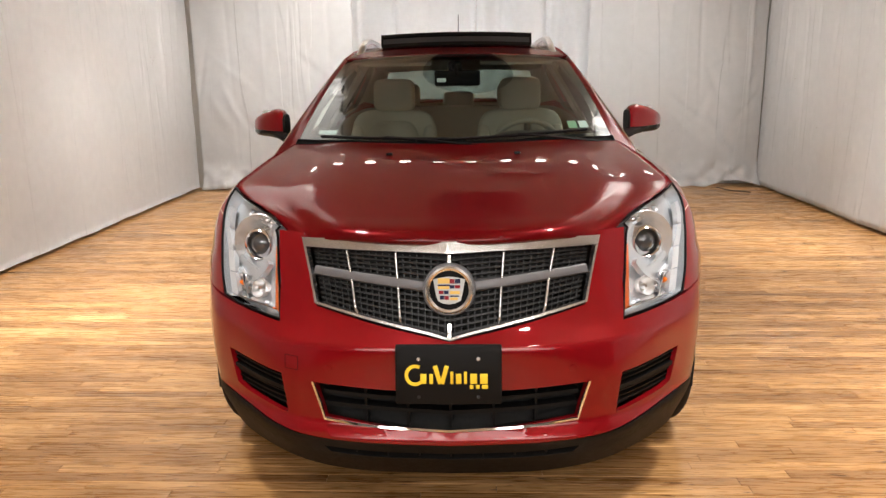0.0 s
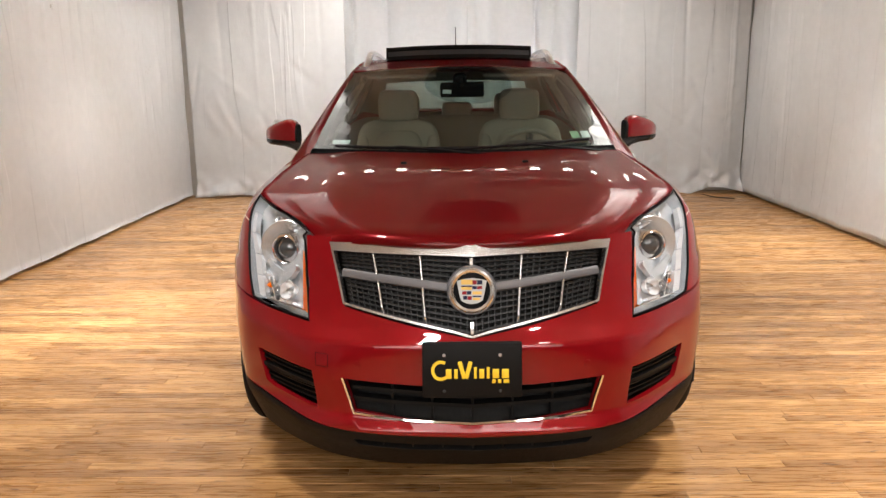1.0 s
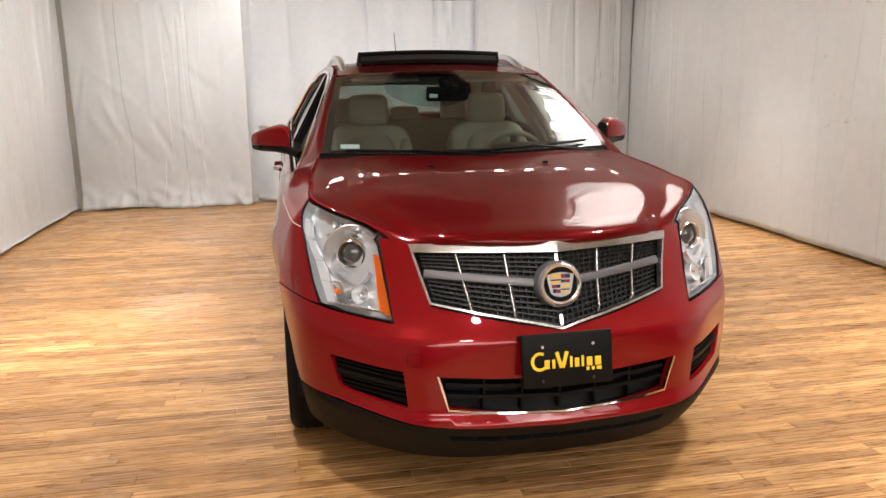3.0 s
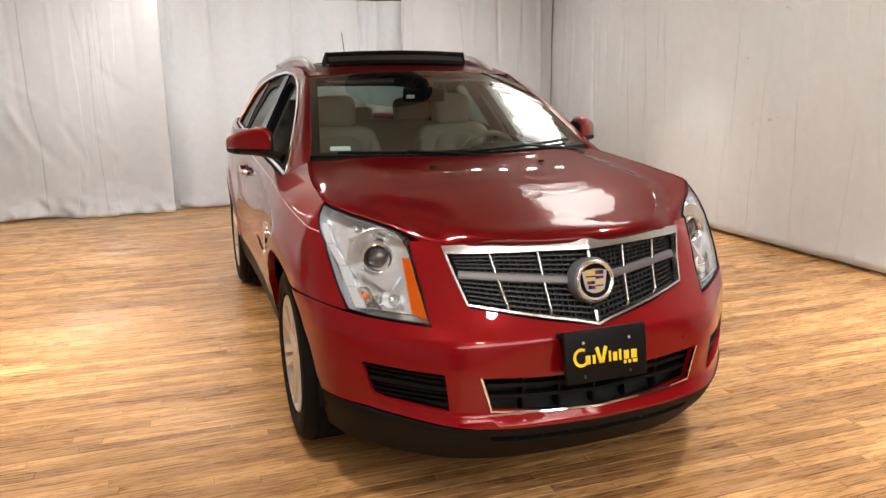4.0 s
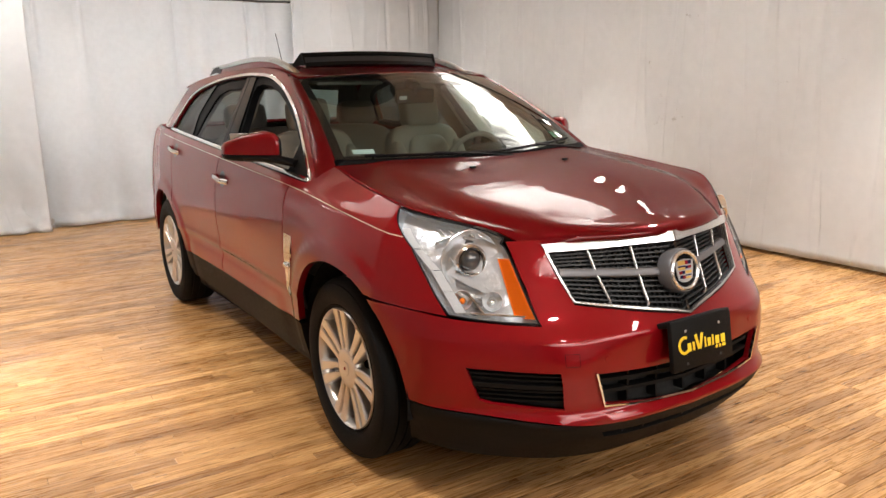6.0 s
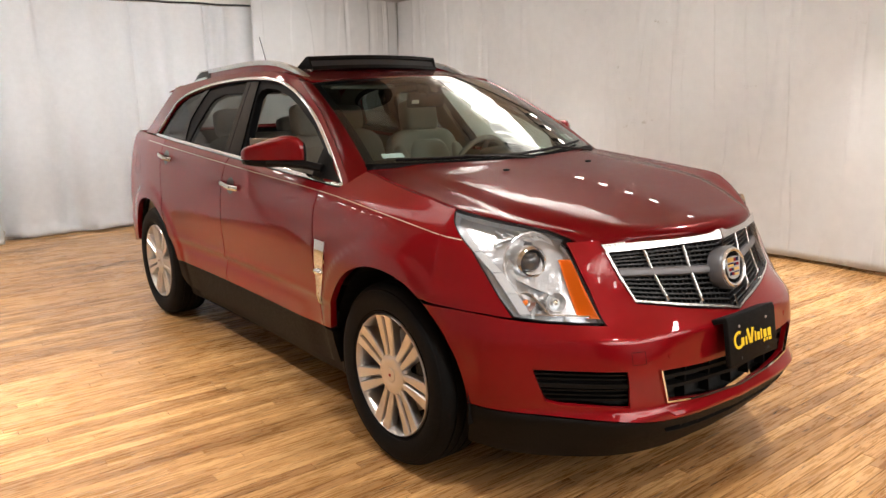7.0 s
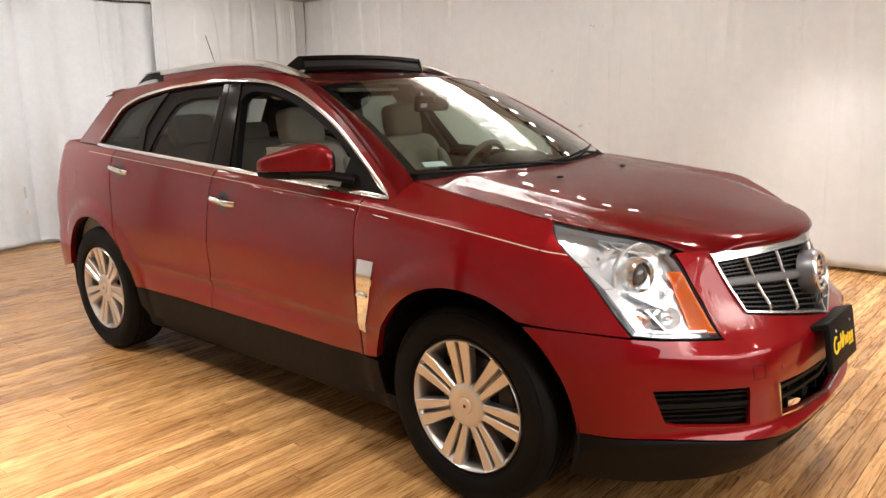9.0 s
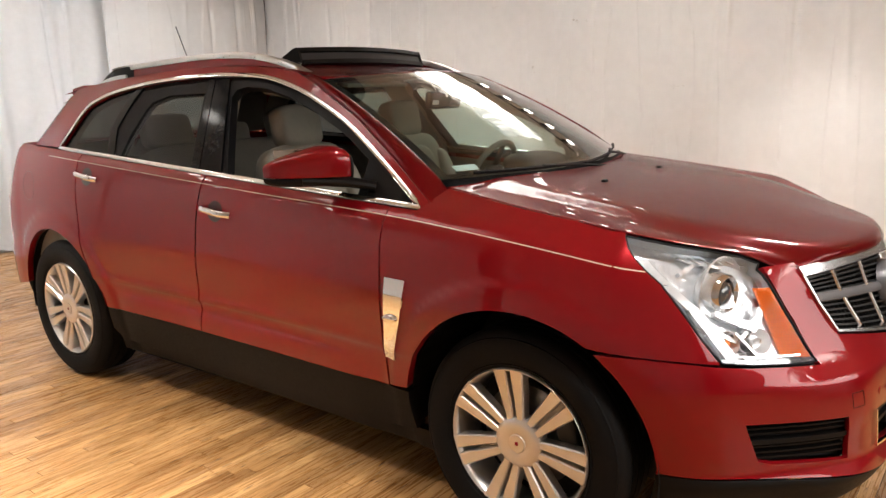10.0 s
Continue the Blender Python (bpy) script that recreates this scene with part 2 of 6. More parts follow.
def wood_material():
    """Honey laminate: tone by board, long grain and darker knots."""
    m = bpy.data.materials.new("honey_wood")
    n, l, p = nodes_of(m)
    info, tc, geo = n.new("ShaderNodeObjectInfo"), n.new("ShaderNodeTexCoord"), n.new("ShaderNodeNewGeometry")
    rnd = n.new("ShaderNodeMath")
    rnd.operation = "ADD"
    l.new(info.outputs["Random"], rnd.inputs[0])
    l.new(geo.outputs["Random Per Island"], rnd.inputs[1])
    frac = n.new("ShaderNodeMath")
    frac.operation = "FRACT"
    l.new(rnd.outputs[0], frac.inputs[0])
    off = n.new("ShaderNodeVectorMath")
    off.operation = "MULTIPLY_ADD"
    comb = n.new("ShaderNodeCombineXYZ")
    for i in range(3):
        l.new(rnd.outputs[0], comb.inputs[i])
    l.new(comb.outputs[0], off.inputs[0])
    off.inputs[1].default_value = (31, 17, 9)
    l.new(geo.outputs["Position"], off.inputs[2])
    mp = n.new("ShaderNodeMapping")
    mp.inputs["Scale"].default_value = (3.2, 55, 55)
    l.new(off.outputs[0], mp.inputs["Vector"])
    grain, knot = n.new("ShaderNodeTexNoise"), n.new("ShaderNodeTexNoise")
    grain.inputs["Scale"].default_value, grain.inputs["Detail"].default_value = 1.6, 8
    grain.inputs["Distortion"].default_value = 1.2
    knot.inputs["Scale"].default_value, knot.inputs["Detail"].default_value = 2.0, 4
    l.new(mp.outputs[0], grain.inputs["Vector"])
    km = n.new("ShaderNodeMapping")
    km.inputs["Scale"].default_value = (5.0, 34, 34)
    l.new(off.outputs[0], km.inputs["Vector"])
    l.new(km.outputs[0], knot.inputs["Vector"])
    tone = n.new("ShaderNodeValToRGB")
    e = tone.color_ramp.elements
    e[0].position, e[0].color = 0.0, (0.320, 0.168, 0.066, 1)
    e[1].position, e[1].color = 1.0, (0.580, 0.344, 0.148, 1)
    mid = e.new(0.5)
    mid.color = (0.470, 0.262, 0.104, 1)
    l.new(frac.outputs[0], tone.inputs["Fac"])
    gr = n.new("ShaderNodeValToRGB")
    g = gr.color_ramp.elements
    g[0].position, g[0].color = 0.30, (0.66, 0.59, 0.51, 1)
    g[1].position, g[1].color = 0.62, (1.14, 1.13, 1.10, 1)
    l.new(grain.outputs["Fac"], gr.inputs["Fac"])
    kr = n.new("ShaderNodeValToRGB")
    k = kr.color_ramp.elements
    k[0].position, k[0].color = 0.31, (0.34, 0.28, 0.24, 1)
    k[1].position, k[1].color = 0.37, (1, 1, 1, 1)
    l.new(knot.outputs["Fac"], kr.inputs["Fac"])
    m1, m2 = n.new("ShaderNodeMix"), n.new("ShaderNodeMix")
    for q in (m1, m2):
        q.data_type, q.blend_type = "RGBA", "MULTIPLY"
        q.inputs["Factor"].default_value = 1.0
    l.new(tone.outputs["Color"], m1.inputs["A"])
    l.new(gr.outputs["Color"], m1.inputs["B"])
    l.new(m1.outputs["Result"], m2.inputs["A"])
    l.new(kr.outputs["Color"], m2.inputs["B"])
    blotch, br, m3 = n.new("ShaderNodeTexNoise"), n.new("ShaderNodeValToRGB"), n.new("ShaderNodeMix")
    blotch.inputs["Scale"].default_value, blotch.inputs["Detail"].default_value = 1.0, 5
    bm_ = n.new("ShaderNodeMapping")
    bm_.inputs["Scale"].default_value = (1.6, 7.0, 7.0)
    l.new(geo.outputs["Position"], bm_.inputs["Vector"])
    l.new(bm_.outputs[0], blotch.inputs["Vector"])
    bb = br.color_ramp.elements
    bb[0].position, bb[0].color = 0.34, (0.70, 0.65, 0.58, 1)
    bb[1].position, bb[1].color = 0.58, (1.06, 1.06, 1.06, 1)
    m3.data_type, m3.blend_type = "RGBA", "MULTIPLY"
    m3.inputs["Factor"].default_value = 1.0
    l.new(blotch.outputs["Fac"], br.inputs["Fac"])
    l.new(m2.outputs["Result"], m3.inputs["A"])
    l.new(br.outputs["Color"], m3.inputs["B"])
    l.new(m3.outputs["Result"], p.inputs["Base Color"])
    rr = n.new("ShaderNodeMapRange")
    rr.inputs["To Min"].default_value, rr.inputs["To Max"].default_value = 0.20, 0.36
    l.new(grain.outputs["Fac"], rr.inputs["Value"])
    l.new(rr.outputs[0], p.inputs["Roughness"])
    b = n.new("ShaderNodeBump")
    b.inputs["Strength"].default_value, b.inputs["Distance"].default_value = 0.25, 0.0008
    l.new(grain.outputs["Fac"], b.inputs["Height"])
    l.new(b.outputs[0], p.inputs["Normal"])
    return m


WOOD = wood_material()

# ---------------------------------------------------------------- building blocks
from mathutils import geometry


def curve(ts, vs):
    """A smooth function through the knots."""
    ts, vs = list(ts), [np.array(v, float) for v in vs]
    n = len(ts)
    ms = []
    for i in range(n):
        a, b = max(i - 1, 0), min(i + 1, n - 1)
        ms.append((vs[b] - vs[a]) / (ts[b] - ts[a]))

    def f(t):
        if t <= ts[0]:
            return vs[0] + ms[0] * (t - ts[0])
        if t >= ts[-1]:
            return vs[-1] + ms[-1] * (t - ts[-1])
        i = 0
        while t > ts[i + 1]:
            i += 1
        h = ts[i + 1] - ts[i]
        s = (t - ts[i]) / h
        return ((2 * s**3 - 3 * s**2 + 1) * vs[i] + (s**3 - 2 * s**2 + s) * h * ms[i]
                + (-2 * s**3 + 3 * s**2) * vs[i + 1] + (s**3 - s**2) * h * ms[i + 1])

    return f


def link(name, mesh, material, parent=None, label="", smooth=True):
    mesh.materials.append(material)
    if smooth:
        mesh.shade_smooth()
    ob = new(name, mesh)
    if parent:
        ob.parent = parent
    if label:
        tagged(ob, label)
    return ob


def part(name, bm, material, parent=None, label="", smooth=True, sharp=35):
    """One mesh object from a bmesh, under a thing or a part."""
    bmesh.ops.recalc_face_normals(bm, faces=bm.faces)
    if smooth and sharp:
        for e in bm.edges:
            if len(e.link_faces) == 2 and e.calc_face_angle(0) > radians(sharp):
                e.smooth = False
    mesh = bpy.data.meshes.new(name)
    bm.to_mesh(mesh)
    bm.free()
    if smooth:
        for f in mesh.polygons:
            f.use_smooth = True
    mesh.materials.append(material)
    ob = new(name, mesh)
    if parent:
        ob.parent = parent
    if label:
        tagged(ob, label)
    return ob


def thing(name, label, category, m=None, group="", kind=""):
    ob = new(name)
    ob.empty_display_size = 0.1
    if m:
        ob.matrix_world = m
    return tagged(ob, label, category, group, kind)


def box(sx, sy, sz, m=None, r=0.0, seg=2):
    """A block with rounded edges."""
    bm = bmesh.new()
    bmesh.ops.create_cube(bm, size=1)
    bmesh.ops.scale(bm, vec=(sx, sy, sz), verts=bm.verts)
    if r:
        bmesh.ops.bevel(bm, geom=bm.edges[:], offset=r, segments=seg, profile=0.5, affect="EDGES", clamp_overlap=True)
    if m:
        bm.transform(m)
    return bm


def join(bm, other):
    me = bpy.data.meshes.new("tmp")
    other.to_mesh(me)
    other.free()
    bm.from_mesh(me)
    bpy.data.meshes.remove(me)
    return bm


def lathe(profile, seg=48, closed=False):
    """Turned about the x axis: profile of (x, r)."""
    bm = bmesh.new()
    rings = []
    for x, r in profile:
        rings.append([bm.verts.new((x, r * math.cos(2 * math.pi * i / seg), r * math.sin(2 * math.pi * i / seg))) for i in range(seg)])
    pairs = list(zip(rings, rings[1:])) + ([(rings[-1], rings[0])] if closed else [])
    for a, b in pairs:
        for i in range(seg):
            j = (i + 1) % seg
            bm.faces.new((a[i], a[j], b[j], b[i]))
    return bm


def sweep(points, profile, up, closed=False, caps=True):
    """A profile of (side, up) carried along points; up: a direction, or one for each point."""
    bm = bmesh.new()
    pts = [Vector(p) for p in points]
    n, rings = len(pts), []
    for i, p in enumerate(pts):
        a, b = (pts[(i - 1) % n], pts[(i + 1) % n]) if closed else (pts[max(i - 1, 0)], pts[min(i + 1, n - 1)])
        d = (b - a).normalized()
        u = Vector(up[i] if isinstance(up, list) else up)
        s = d.cross(u).normalized()
        w = s.cross(d).normalized()
        rings.append([bm.verts.new(p + s * q[0] + w * q[1]) for q in profile])
    k = len(profile)
    for a, b in list(zip(rings, rings[1:])) + ([(rings[-1], rings[0])] if closed else []):
        for i in range(k):
            bm.faces.new((a[i], a[(i + 1) % k], b[(i + 1) % k], b[i]))
    if caps and not closed:
        bm.faces.new(rings[0])
        bm.faces.new(list(reversed(rings[-1])))
    return bm


def ring(r, n=10, sx=1.0, sy=1.0):
    return [(r * sx * math.cos(2 * math.pi * i / n), r * sy * math.sin(2 * math.pi * i / n)) for i in range(n)]


def rect(w, h):
    return [(-w / 2, -h / 2), (w / 2, -h / 2), (w / 2, h / 2), (-w / 2, h / 2)]


def inside(p, poly):
    x, y, hit = p[0], p[1], False
    for (x1, y1), (x2, y2) in zip(poly, poly[1:] + poly[:1]):
        if (y1 > y) != (y2 > y) and x < (x2 - x1) * (y - y1) / (y2 - y1) + x1:
            hit = not hit
    return hit


def densify(poly, step):
    out = []
    for a, b in zip(poly, poly[1:] + poly[:1]):
        k = max(1, int(math.ceil(math.dist(a, b) / step)))
        out += [(a[0] + (b[0] - a[0]) * i / k, a[1] + (b[1] - a[1]) * i / k) for i in range(k)]
    return out


def normal_of(surf, u, v, h=0.004):
    du, dv = surf(u + h, v) - surf(u - h, v), surf(u, v + h) - surf(u, v - h)
    return du.cross(dv).normalized()


def panel(name, poly, surf, material, parent, holes=(), step=0.03, depth=0.015, off=0.0, label="", out=None, rim=True):
    """A sheet cut to an outline on a curved surface, with its edge turned in. out: a direction that its front roughly faces."""
    loops = [densify(poly, step)] + [densify(h, step) for h in holes]
    verts, edges = [], []
    for lp in loops:
        k = len(verts)
        verts += lp
        edges += [(k + i, k + (i + 1) % len(lp)) for i in range(len(lp))]
    nb = len(verts)
    bound = np.array(verts)
    lo, hi = bound.min(0), bound.max(0)
    for i in range(1, int((hi[0] - lo[0]) / step) + 1):
        for j in range(1, int((hi[1] - lo[1]) / step) + 1):
            p = (lo[0] + i * step, lo[1] + j * step)
            if inside(p, loops[0]) and not any(inside(p, h) for h in loops[1:]) and ((bound - p) ** 2).sum(1).min() > (0.55 * step) ** 2:
                verts.append(p)
    v2, _, tris, *_ = geometry.delaunay_2d_cdt([Vector(v) for v in verts], edges, [], 0, 1e-6)
    keep = []
    for t in tris:
        c = sum((v2[i] for i in t), Vector((0, 0))) / len(t)
        if inside(c, loops[0]) and not any(inside(c, h) for h in loops[1:]):
            keep.append(tuple(t))
    pos, nor = [], []
    for v in v2:
        q = surf(v.x, v.y)
        nn = normal_of(surf, v.x, v.y)
        if out is not None and nn.dot(Vector(out(q) if callable(out) else out)) < 0:
            nn = -nn
        nor.append(nn)
        pos.append(q + nn * off)
    faces = []
    for t in keep:
        a, b, c = (pos[i] for i in t)
        if (b - a).cross(c - a).dot(nor[t[0]]) < 0:
            t = tuple(reversed(t))
        faces.append(t)
    if rim and depth:
        count = {}
        for t in faces:
            for a, b in zip(t, t[1:] + t[:1]):
                count[(a, b)] = True
        border = [(a, b) for a, b in count if (b, a) not in count]
        top, low = {}, {}
        for a, b in border:
            for i in (a, b):
                if i not in top:
                    top[i], low[i] = len(pos), len(pos) + 1
                    pos += [pos[i], pos[i] - nor[i] * depth]
                    nor += [Vector((0, 0, 0))] * 2
        faces += [(top[b], top[a], low[a], low[b]) for a, b in border]
    mesh = bpy.data.meshes.new(name)
    mesh.from_pydata([tuple(p) for p in pos], [], faces)
    mesh.shade_smooth()
    mesh.normals_split_custom_set_from_vertices([tuple(q) for q in nor])
    mesh.materials.append(material)
    ob = new(name, mesh)
    ob.parent = parent
    if label:
        tagged(ob, label)
    return ob


def patch(name, f, nu, nv, material, parent, depth=0.0, label="", flip=False):
    """A grid sheet from f(u, v), both 0 to 1, optionally with thickness downwards."""
    bm = bmesh.new()
    g = [[bm.verts.new(f(i / nu, j / nv)) for j in range(nv + 1)] for i in range(nu + 1)]
    for i in range(nu):
        for j in range(nv):
            q = (g[i][j], g[i + 1][j], g[i + 1][j + 1], g[i][j + 1])
            bm.faces.new(tuple(reversed(q)) if flip else q)
    if depth:
        bmesh.ops.solidify(bm, geom=bm.faces[:], thickness=depth)
    mesh = bpy.data.meshes.new(name)
    bm.to_mesh(mesh)
    bm.free()
    return link(name, mesh, material, parent, label)

# ---------------------------------------------------------------- the studio
def structure(name, bm, material, label, category, smooth=False):
    return tagged(part(name, bm, material, smooth=smooth), label, category, kind="structure")


floor = structure("floor", box(7.6, 17.0, 0.1, pose(0.0, 1.4, -0.06)), DARK, "honey-coloured wooden strip floor of the photo studio", "floor")
structure("wall_north", box(8.0, 0.15, 3.4, pose(0, NORTH + 0.24, 1.65)), PLASTER, "plain plaster wall hidden behind cloth", "wall")
structure("wall_south", box(8.0, 0.15, 3.4, pose(0, SOUTH - 0.08, 1.65)), PLASTER, "plain pale plaster wall behind the camera", "wall")
structure("wall_west", box(0.15, 17.0, 3.4, pose(WEST - 0.24, 1.4, 1.65)), UNLITWALL, "plain brown wall partly hidden behind cloth, its darkness standing for an unlit room", "wall")
structure("wall_east", box(0.15, 17.0, 3.4, pose(EAST + 0.24, 1.4, 1.65)), UNLITWALL, "plain brown wall partly hidden behind cloth, its darkness standing for an unlit room", "wall")
structure("ceiling", box(8.0, 13.1, 0.12, pose(0, -0.65, HIGH + 0.06)), DIMCEIL, "studio ceiling, painted darker where the back spots reach less", "ceiling")
structure("ceiling_north", box(8.0, 4.1, 0.12, pose(0, 7.95, HIGH + 0.06)), LITCEIL, "plain ceiling along the back wall, painted paler for the spot light on it", "ceiling")
for x0, x1 in ((-3.6, -0.36), (0.14, 3.6)):
    structure("ceiling_beam", box(x1 - x0, 0.05, 0.07, pose((x0 + x1) / 2, 5.90, HIGH - 0.035), r=0.006), BLACKMETAL, "thin dark edge where two ceilings meet", "beam")


def drape(name, a, b, low, high, folds, deep, seed, material, label, hem=0.06, crease=0.028, sag=0.0, slant=0.0, group="cloth backdrops", wrinkles=0):
    """A hanging cloth from a to b: soft upright folds that open downwards, and a hem that bunches on the floor."""
    rnd = random.Random(seed)
    a, b = Vector((*a, 0)), Vector((*b, 0))
    along = (b - a).normalized()
    inward = Vector((-along.y, along.x, 0))
    length = (b - a).length
    waves = [(rnd.uniform(0.5, 1.6) * folds, rnd.uniform(0, 6.28), rnd.uniform(0.3, 1.0), rnd.uniform(-0.5, 0.5)) for _ in range(7)]
    creases = [(rnd.uniform(0.03, 0.97) * length, rnd.uniform(0.012, 0.035), rnd.choice((-1, 1)) * rnd.uniform(0.35, 1.0) * crease, rnd.uniform(-0.12, 0.12), rnd.uniform(0.35, 1.0)) for _ in range(int(length * 2.2))]
    # slanting wrinkles: where each starts along the cloth and down it, its run, half-width and height
    rucks = [(rnd.uniform(-0.05, 0.95) * length, rnd.uniform(0.30, 0.80), rnd.choice((-1, 1)) * rnd.uniform(0.15, 0.9), rnd.uniform(0.15, 0.5), rnd.uniform(0.03, 0.075), rnd.uniform(0.4, 1.0) * rnd.choice((-1, 1)), rnd.uniform(-0.4, 0.4)) for _ in range(wrinkles)]
    nu, nv = int(length / 0.018), 84 if wrinkles else 60
    bm = bmesh.new()
    rows = []
    for j in range(nv + 1):
        v = (j / nv) ** 1.4
        row = []
        for i in range(nu + 1):
            s = length * i / nu
            d = sum(w * math.sin(f * s + p + lean * v * 2.0) for f, p, w, lean in waves) / 3.2
            d *= deep * ((0.45 + 0.75 * v) if hem > 0.03 else (0.9 - 0.65 * v))
            n1 = noise.noise(Vector((s * 1.1, v * 1.7, seed)))
            n2 = noise.noise(Vector((s * 3.7, v * 6.0, seed + 9)))
            d += 0.03 * n1 * (1 - 0.8 * v) + 0.012 * n2
            for cs, cw, cd, cl, ce in creases:
                k = (s - cs - cl * v) / cw
                if abs(k) < 3 and v < ce:
                    d += cd * math.exp(-k * k) * (1 - v / ce)
            for rs, rv, run, drop, rw, rh, bend in rucks:
                q = (v - rv) / drop
                if 0 < q < 1:
                    k = (s - rs - run * (q + bend * q * (1 - q))) / (rw * (0.6 + 1.1 * q))
                    if abs(k) < 2.6:
                        d += 0.020 * rh * math.sin(math.pi * q) ** 2 * math.exp(-k * k)
            foot = max(0.0, (v - 0.86) / 0.14)
            d += hem * foot * foot * (0.6 + 0.8 * noise.noise(Vector((s * 2.1, 3.3, seed))))
            d += 0.45 * hem * foot * noise.noise(Vector((s * 8.0, v * 26.0, seed + 5)))
            z = high + (low - high) * v - sag * math.sin(math.pi * i / nu) * (1 - v)
            z += 0.6 * hem * foot * max(0, noise.noise(Vector((s * 1.6, 8.1, seed))))
            row.append(bm.verts.new(a + along * (s + slant * v) + inward * d + Vector((0, 0, z))))
        rows.append(row)
    for r1, r2 in zip(rows, rows[1:]):
        for i in range(nu):
            bm.faces.new((r1[i], r1[i + 1], r2[i + 1], r2[i]))
    bmesh.ops.solidify(bm, geom=bm.faces[:], thickness=0.004)
    ob = part(name, bm, material, sharp=0)
    return tagged(ob, label, "curtain", group)


drape("cloth_backdrop", (WEST, NORTH - 0.02), (WEST + 0.02, 4.75), 0.034, HIGH - 0.02, 2.6, 0.05, 3, CANVAS, "off-white canvas hanging nearly flat, grey dirt along its hem", hem=0.015)
drape("cloth_backdrop", (WEST - 0.04, 4.42), (WEST - 0.02, -2.0), 0.034, HIGH - 0.02, 2.6, 0.05, 4, CANVAS, "off-white canvas hanging nearly flat beside a dark gap", hem=0.015)
drape("cloth_backdrop", (EAST, 0.6), (EAST, NORTH - 0.02), 0.034, HIGH - 0.02, 2.4, 0.055, 5, CANVAS, "off-white canvas hanging nearly flat with faint scuffs", hem=0.015, crease=0.05)
drape("cloth_backdrop", (EAST - 0.012, NORTH - 0.04), (1.40, NORTH - 0.10), 0.012, HIGH - 0.02, 3.6, 0.085, 7, CANVAS, "off-white canvas panel with soft upright folds and a bunched hem", hem=0.22, crease=0.03, wrinkles=12)
drape("cloth_backdrop", (-1.50, NORTH - 0.06), (WEST + 0.08, NORTH - 0.02), 0.012, HIGH - 0.02, 1.9, 0.05, 8, CANVAS, "off-white canvas panel with a creased, grubby hem", hem=0.16, crease=0.012, wrinkles=14)
drape("sheet_curtain", (1.62, NORTH + 0.06), (0.03, NORTH + 0.07), 0.02, 2.52, 13.0, 0.15, 11, SHEER, "thin white sheet gathered on a rod", hem=0.08, crease=0.075, wrinkles=5, group="sheet curtains")
drape("sheet_curtain", (0.05, NORTH + 0.07), (-1.65, NORTH + 0.06), 0.02, 2.52, 13.0, 0.15, 12, SHEER, "thin white sheet gathered on a rod", hem=0.08, crease=0.075, wrinkles=5, group="sheet curtains")

rod = tagged(part("curtain_rod", sweep([(x / 10, NORTH + 0.05, 2.535 + 0.004 * math.sin(x)) for x in range(-15, 16)], ring(0.011, 8), (0, 0, 1)), BLACKMETAL),
             "thin dark curtain rod above the white sheets", "curtain rod")


# cloth-covered light banks under the ceiling, rows of spots on tracks, a dark round vent
def light_bank(m, seed, cloth, wide=0.95, long=2.3):
    t = thing("light_bank", "ceiling light bank behind a pleated white diffuser cloth", "light", m, "light banks")
    rnd = random.Random(seed)
    ph = rnd.random() * 6
    def sheet(u, v):
        px, py = (u - 0.5) * wide, (v - 0.5) * long
        edge = 1 - min(1, min(u, 1 - u) / 0.12) ** 2
        return Vector((px + 0.03 * math.sin(py * 17 + ph) * abs(u - 0.5) * 2, py + 0.02 * math.sin(px * 25), -0.16 + 0.015 * math.sin(py * 21 + ph + 3 * px) + 0.10 * edge))
    patch("diffuser", sheet, 24, 80, cloth, t, depth=0.002)
    for q in (-1, 1):
        part("bank_rail", box(0.012, long, 0.015, pose(q * (wide / 2 - 0.005), 0, -0.05), r=0.003), BLACKMETAL, t)
        for yy in (-0.43 * long, 0.43 * long):
            part("hanger", box(0.02, 0.02, 0.10, pose(q * (wide / 2 - 0.005), yy, -0.05)), BLACKMETAL, t)
    return t


def track_row(m, count, tilt, gap=0.5):
    t = thing("spot_track", "black ceiling track with small spot lamps", "track light", m, "spot tracks")
    part("track", box(gap * count + 0.1, 0.035, 0.03, pose(0, 0, -0.016), r=0.004), BLACKMETAL, t)
    for k in range(count):
        x = gap * (k - (count - 1) / 2)
        hold = pose(x, 0, -0.15, tilt + 4 * math.sin(k * 2.1), 0, 0) @ Matrix.Rotation(radians(90), 4, "Y")
        can = lathe([(-0.09, 0.016), (-0.085, 0.048), (0.045, 0.060), (0.05, 0.055), (0.03, 0.048)], 16)
        can.transform(hold)
        head = part("spot_head", can, BLACKMETAL, t, sharp=40)
        eye = lathe([(0.036, 0.052), (0.060, 0.046), (0.085, 0.046), (0.102, 0.030), (0.108, 0.001)], 14)
        eye.transform(hold)
        part("spot_bulb", eye, GLOW, head)
        part("spot_stem", box(0.012, 0.012, 0.12, pose(x, 0, -0.07)), BLACKMETAL, head)


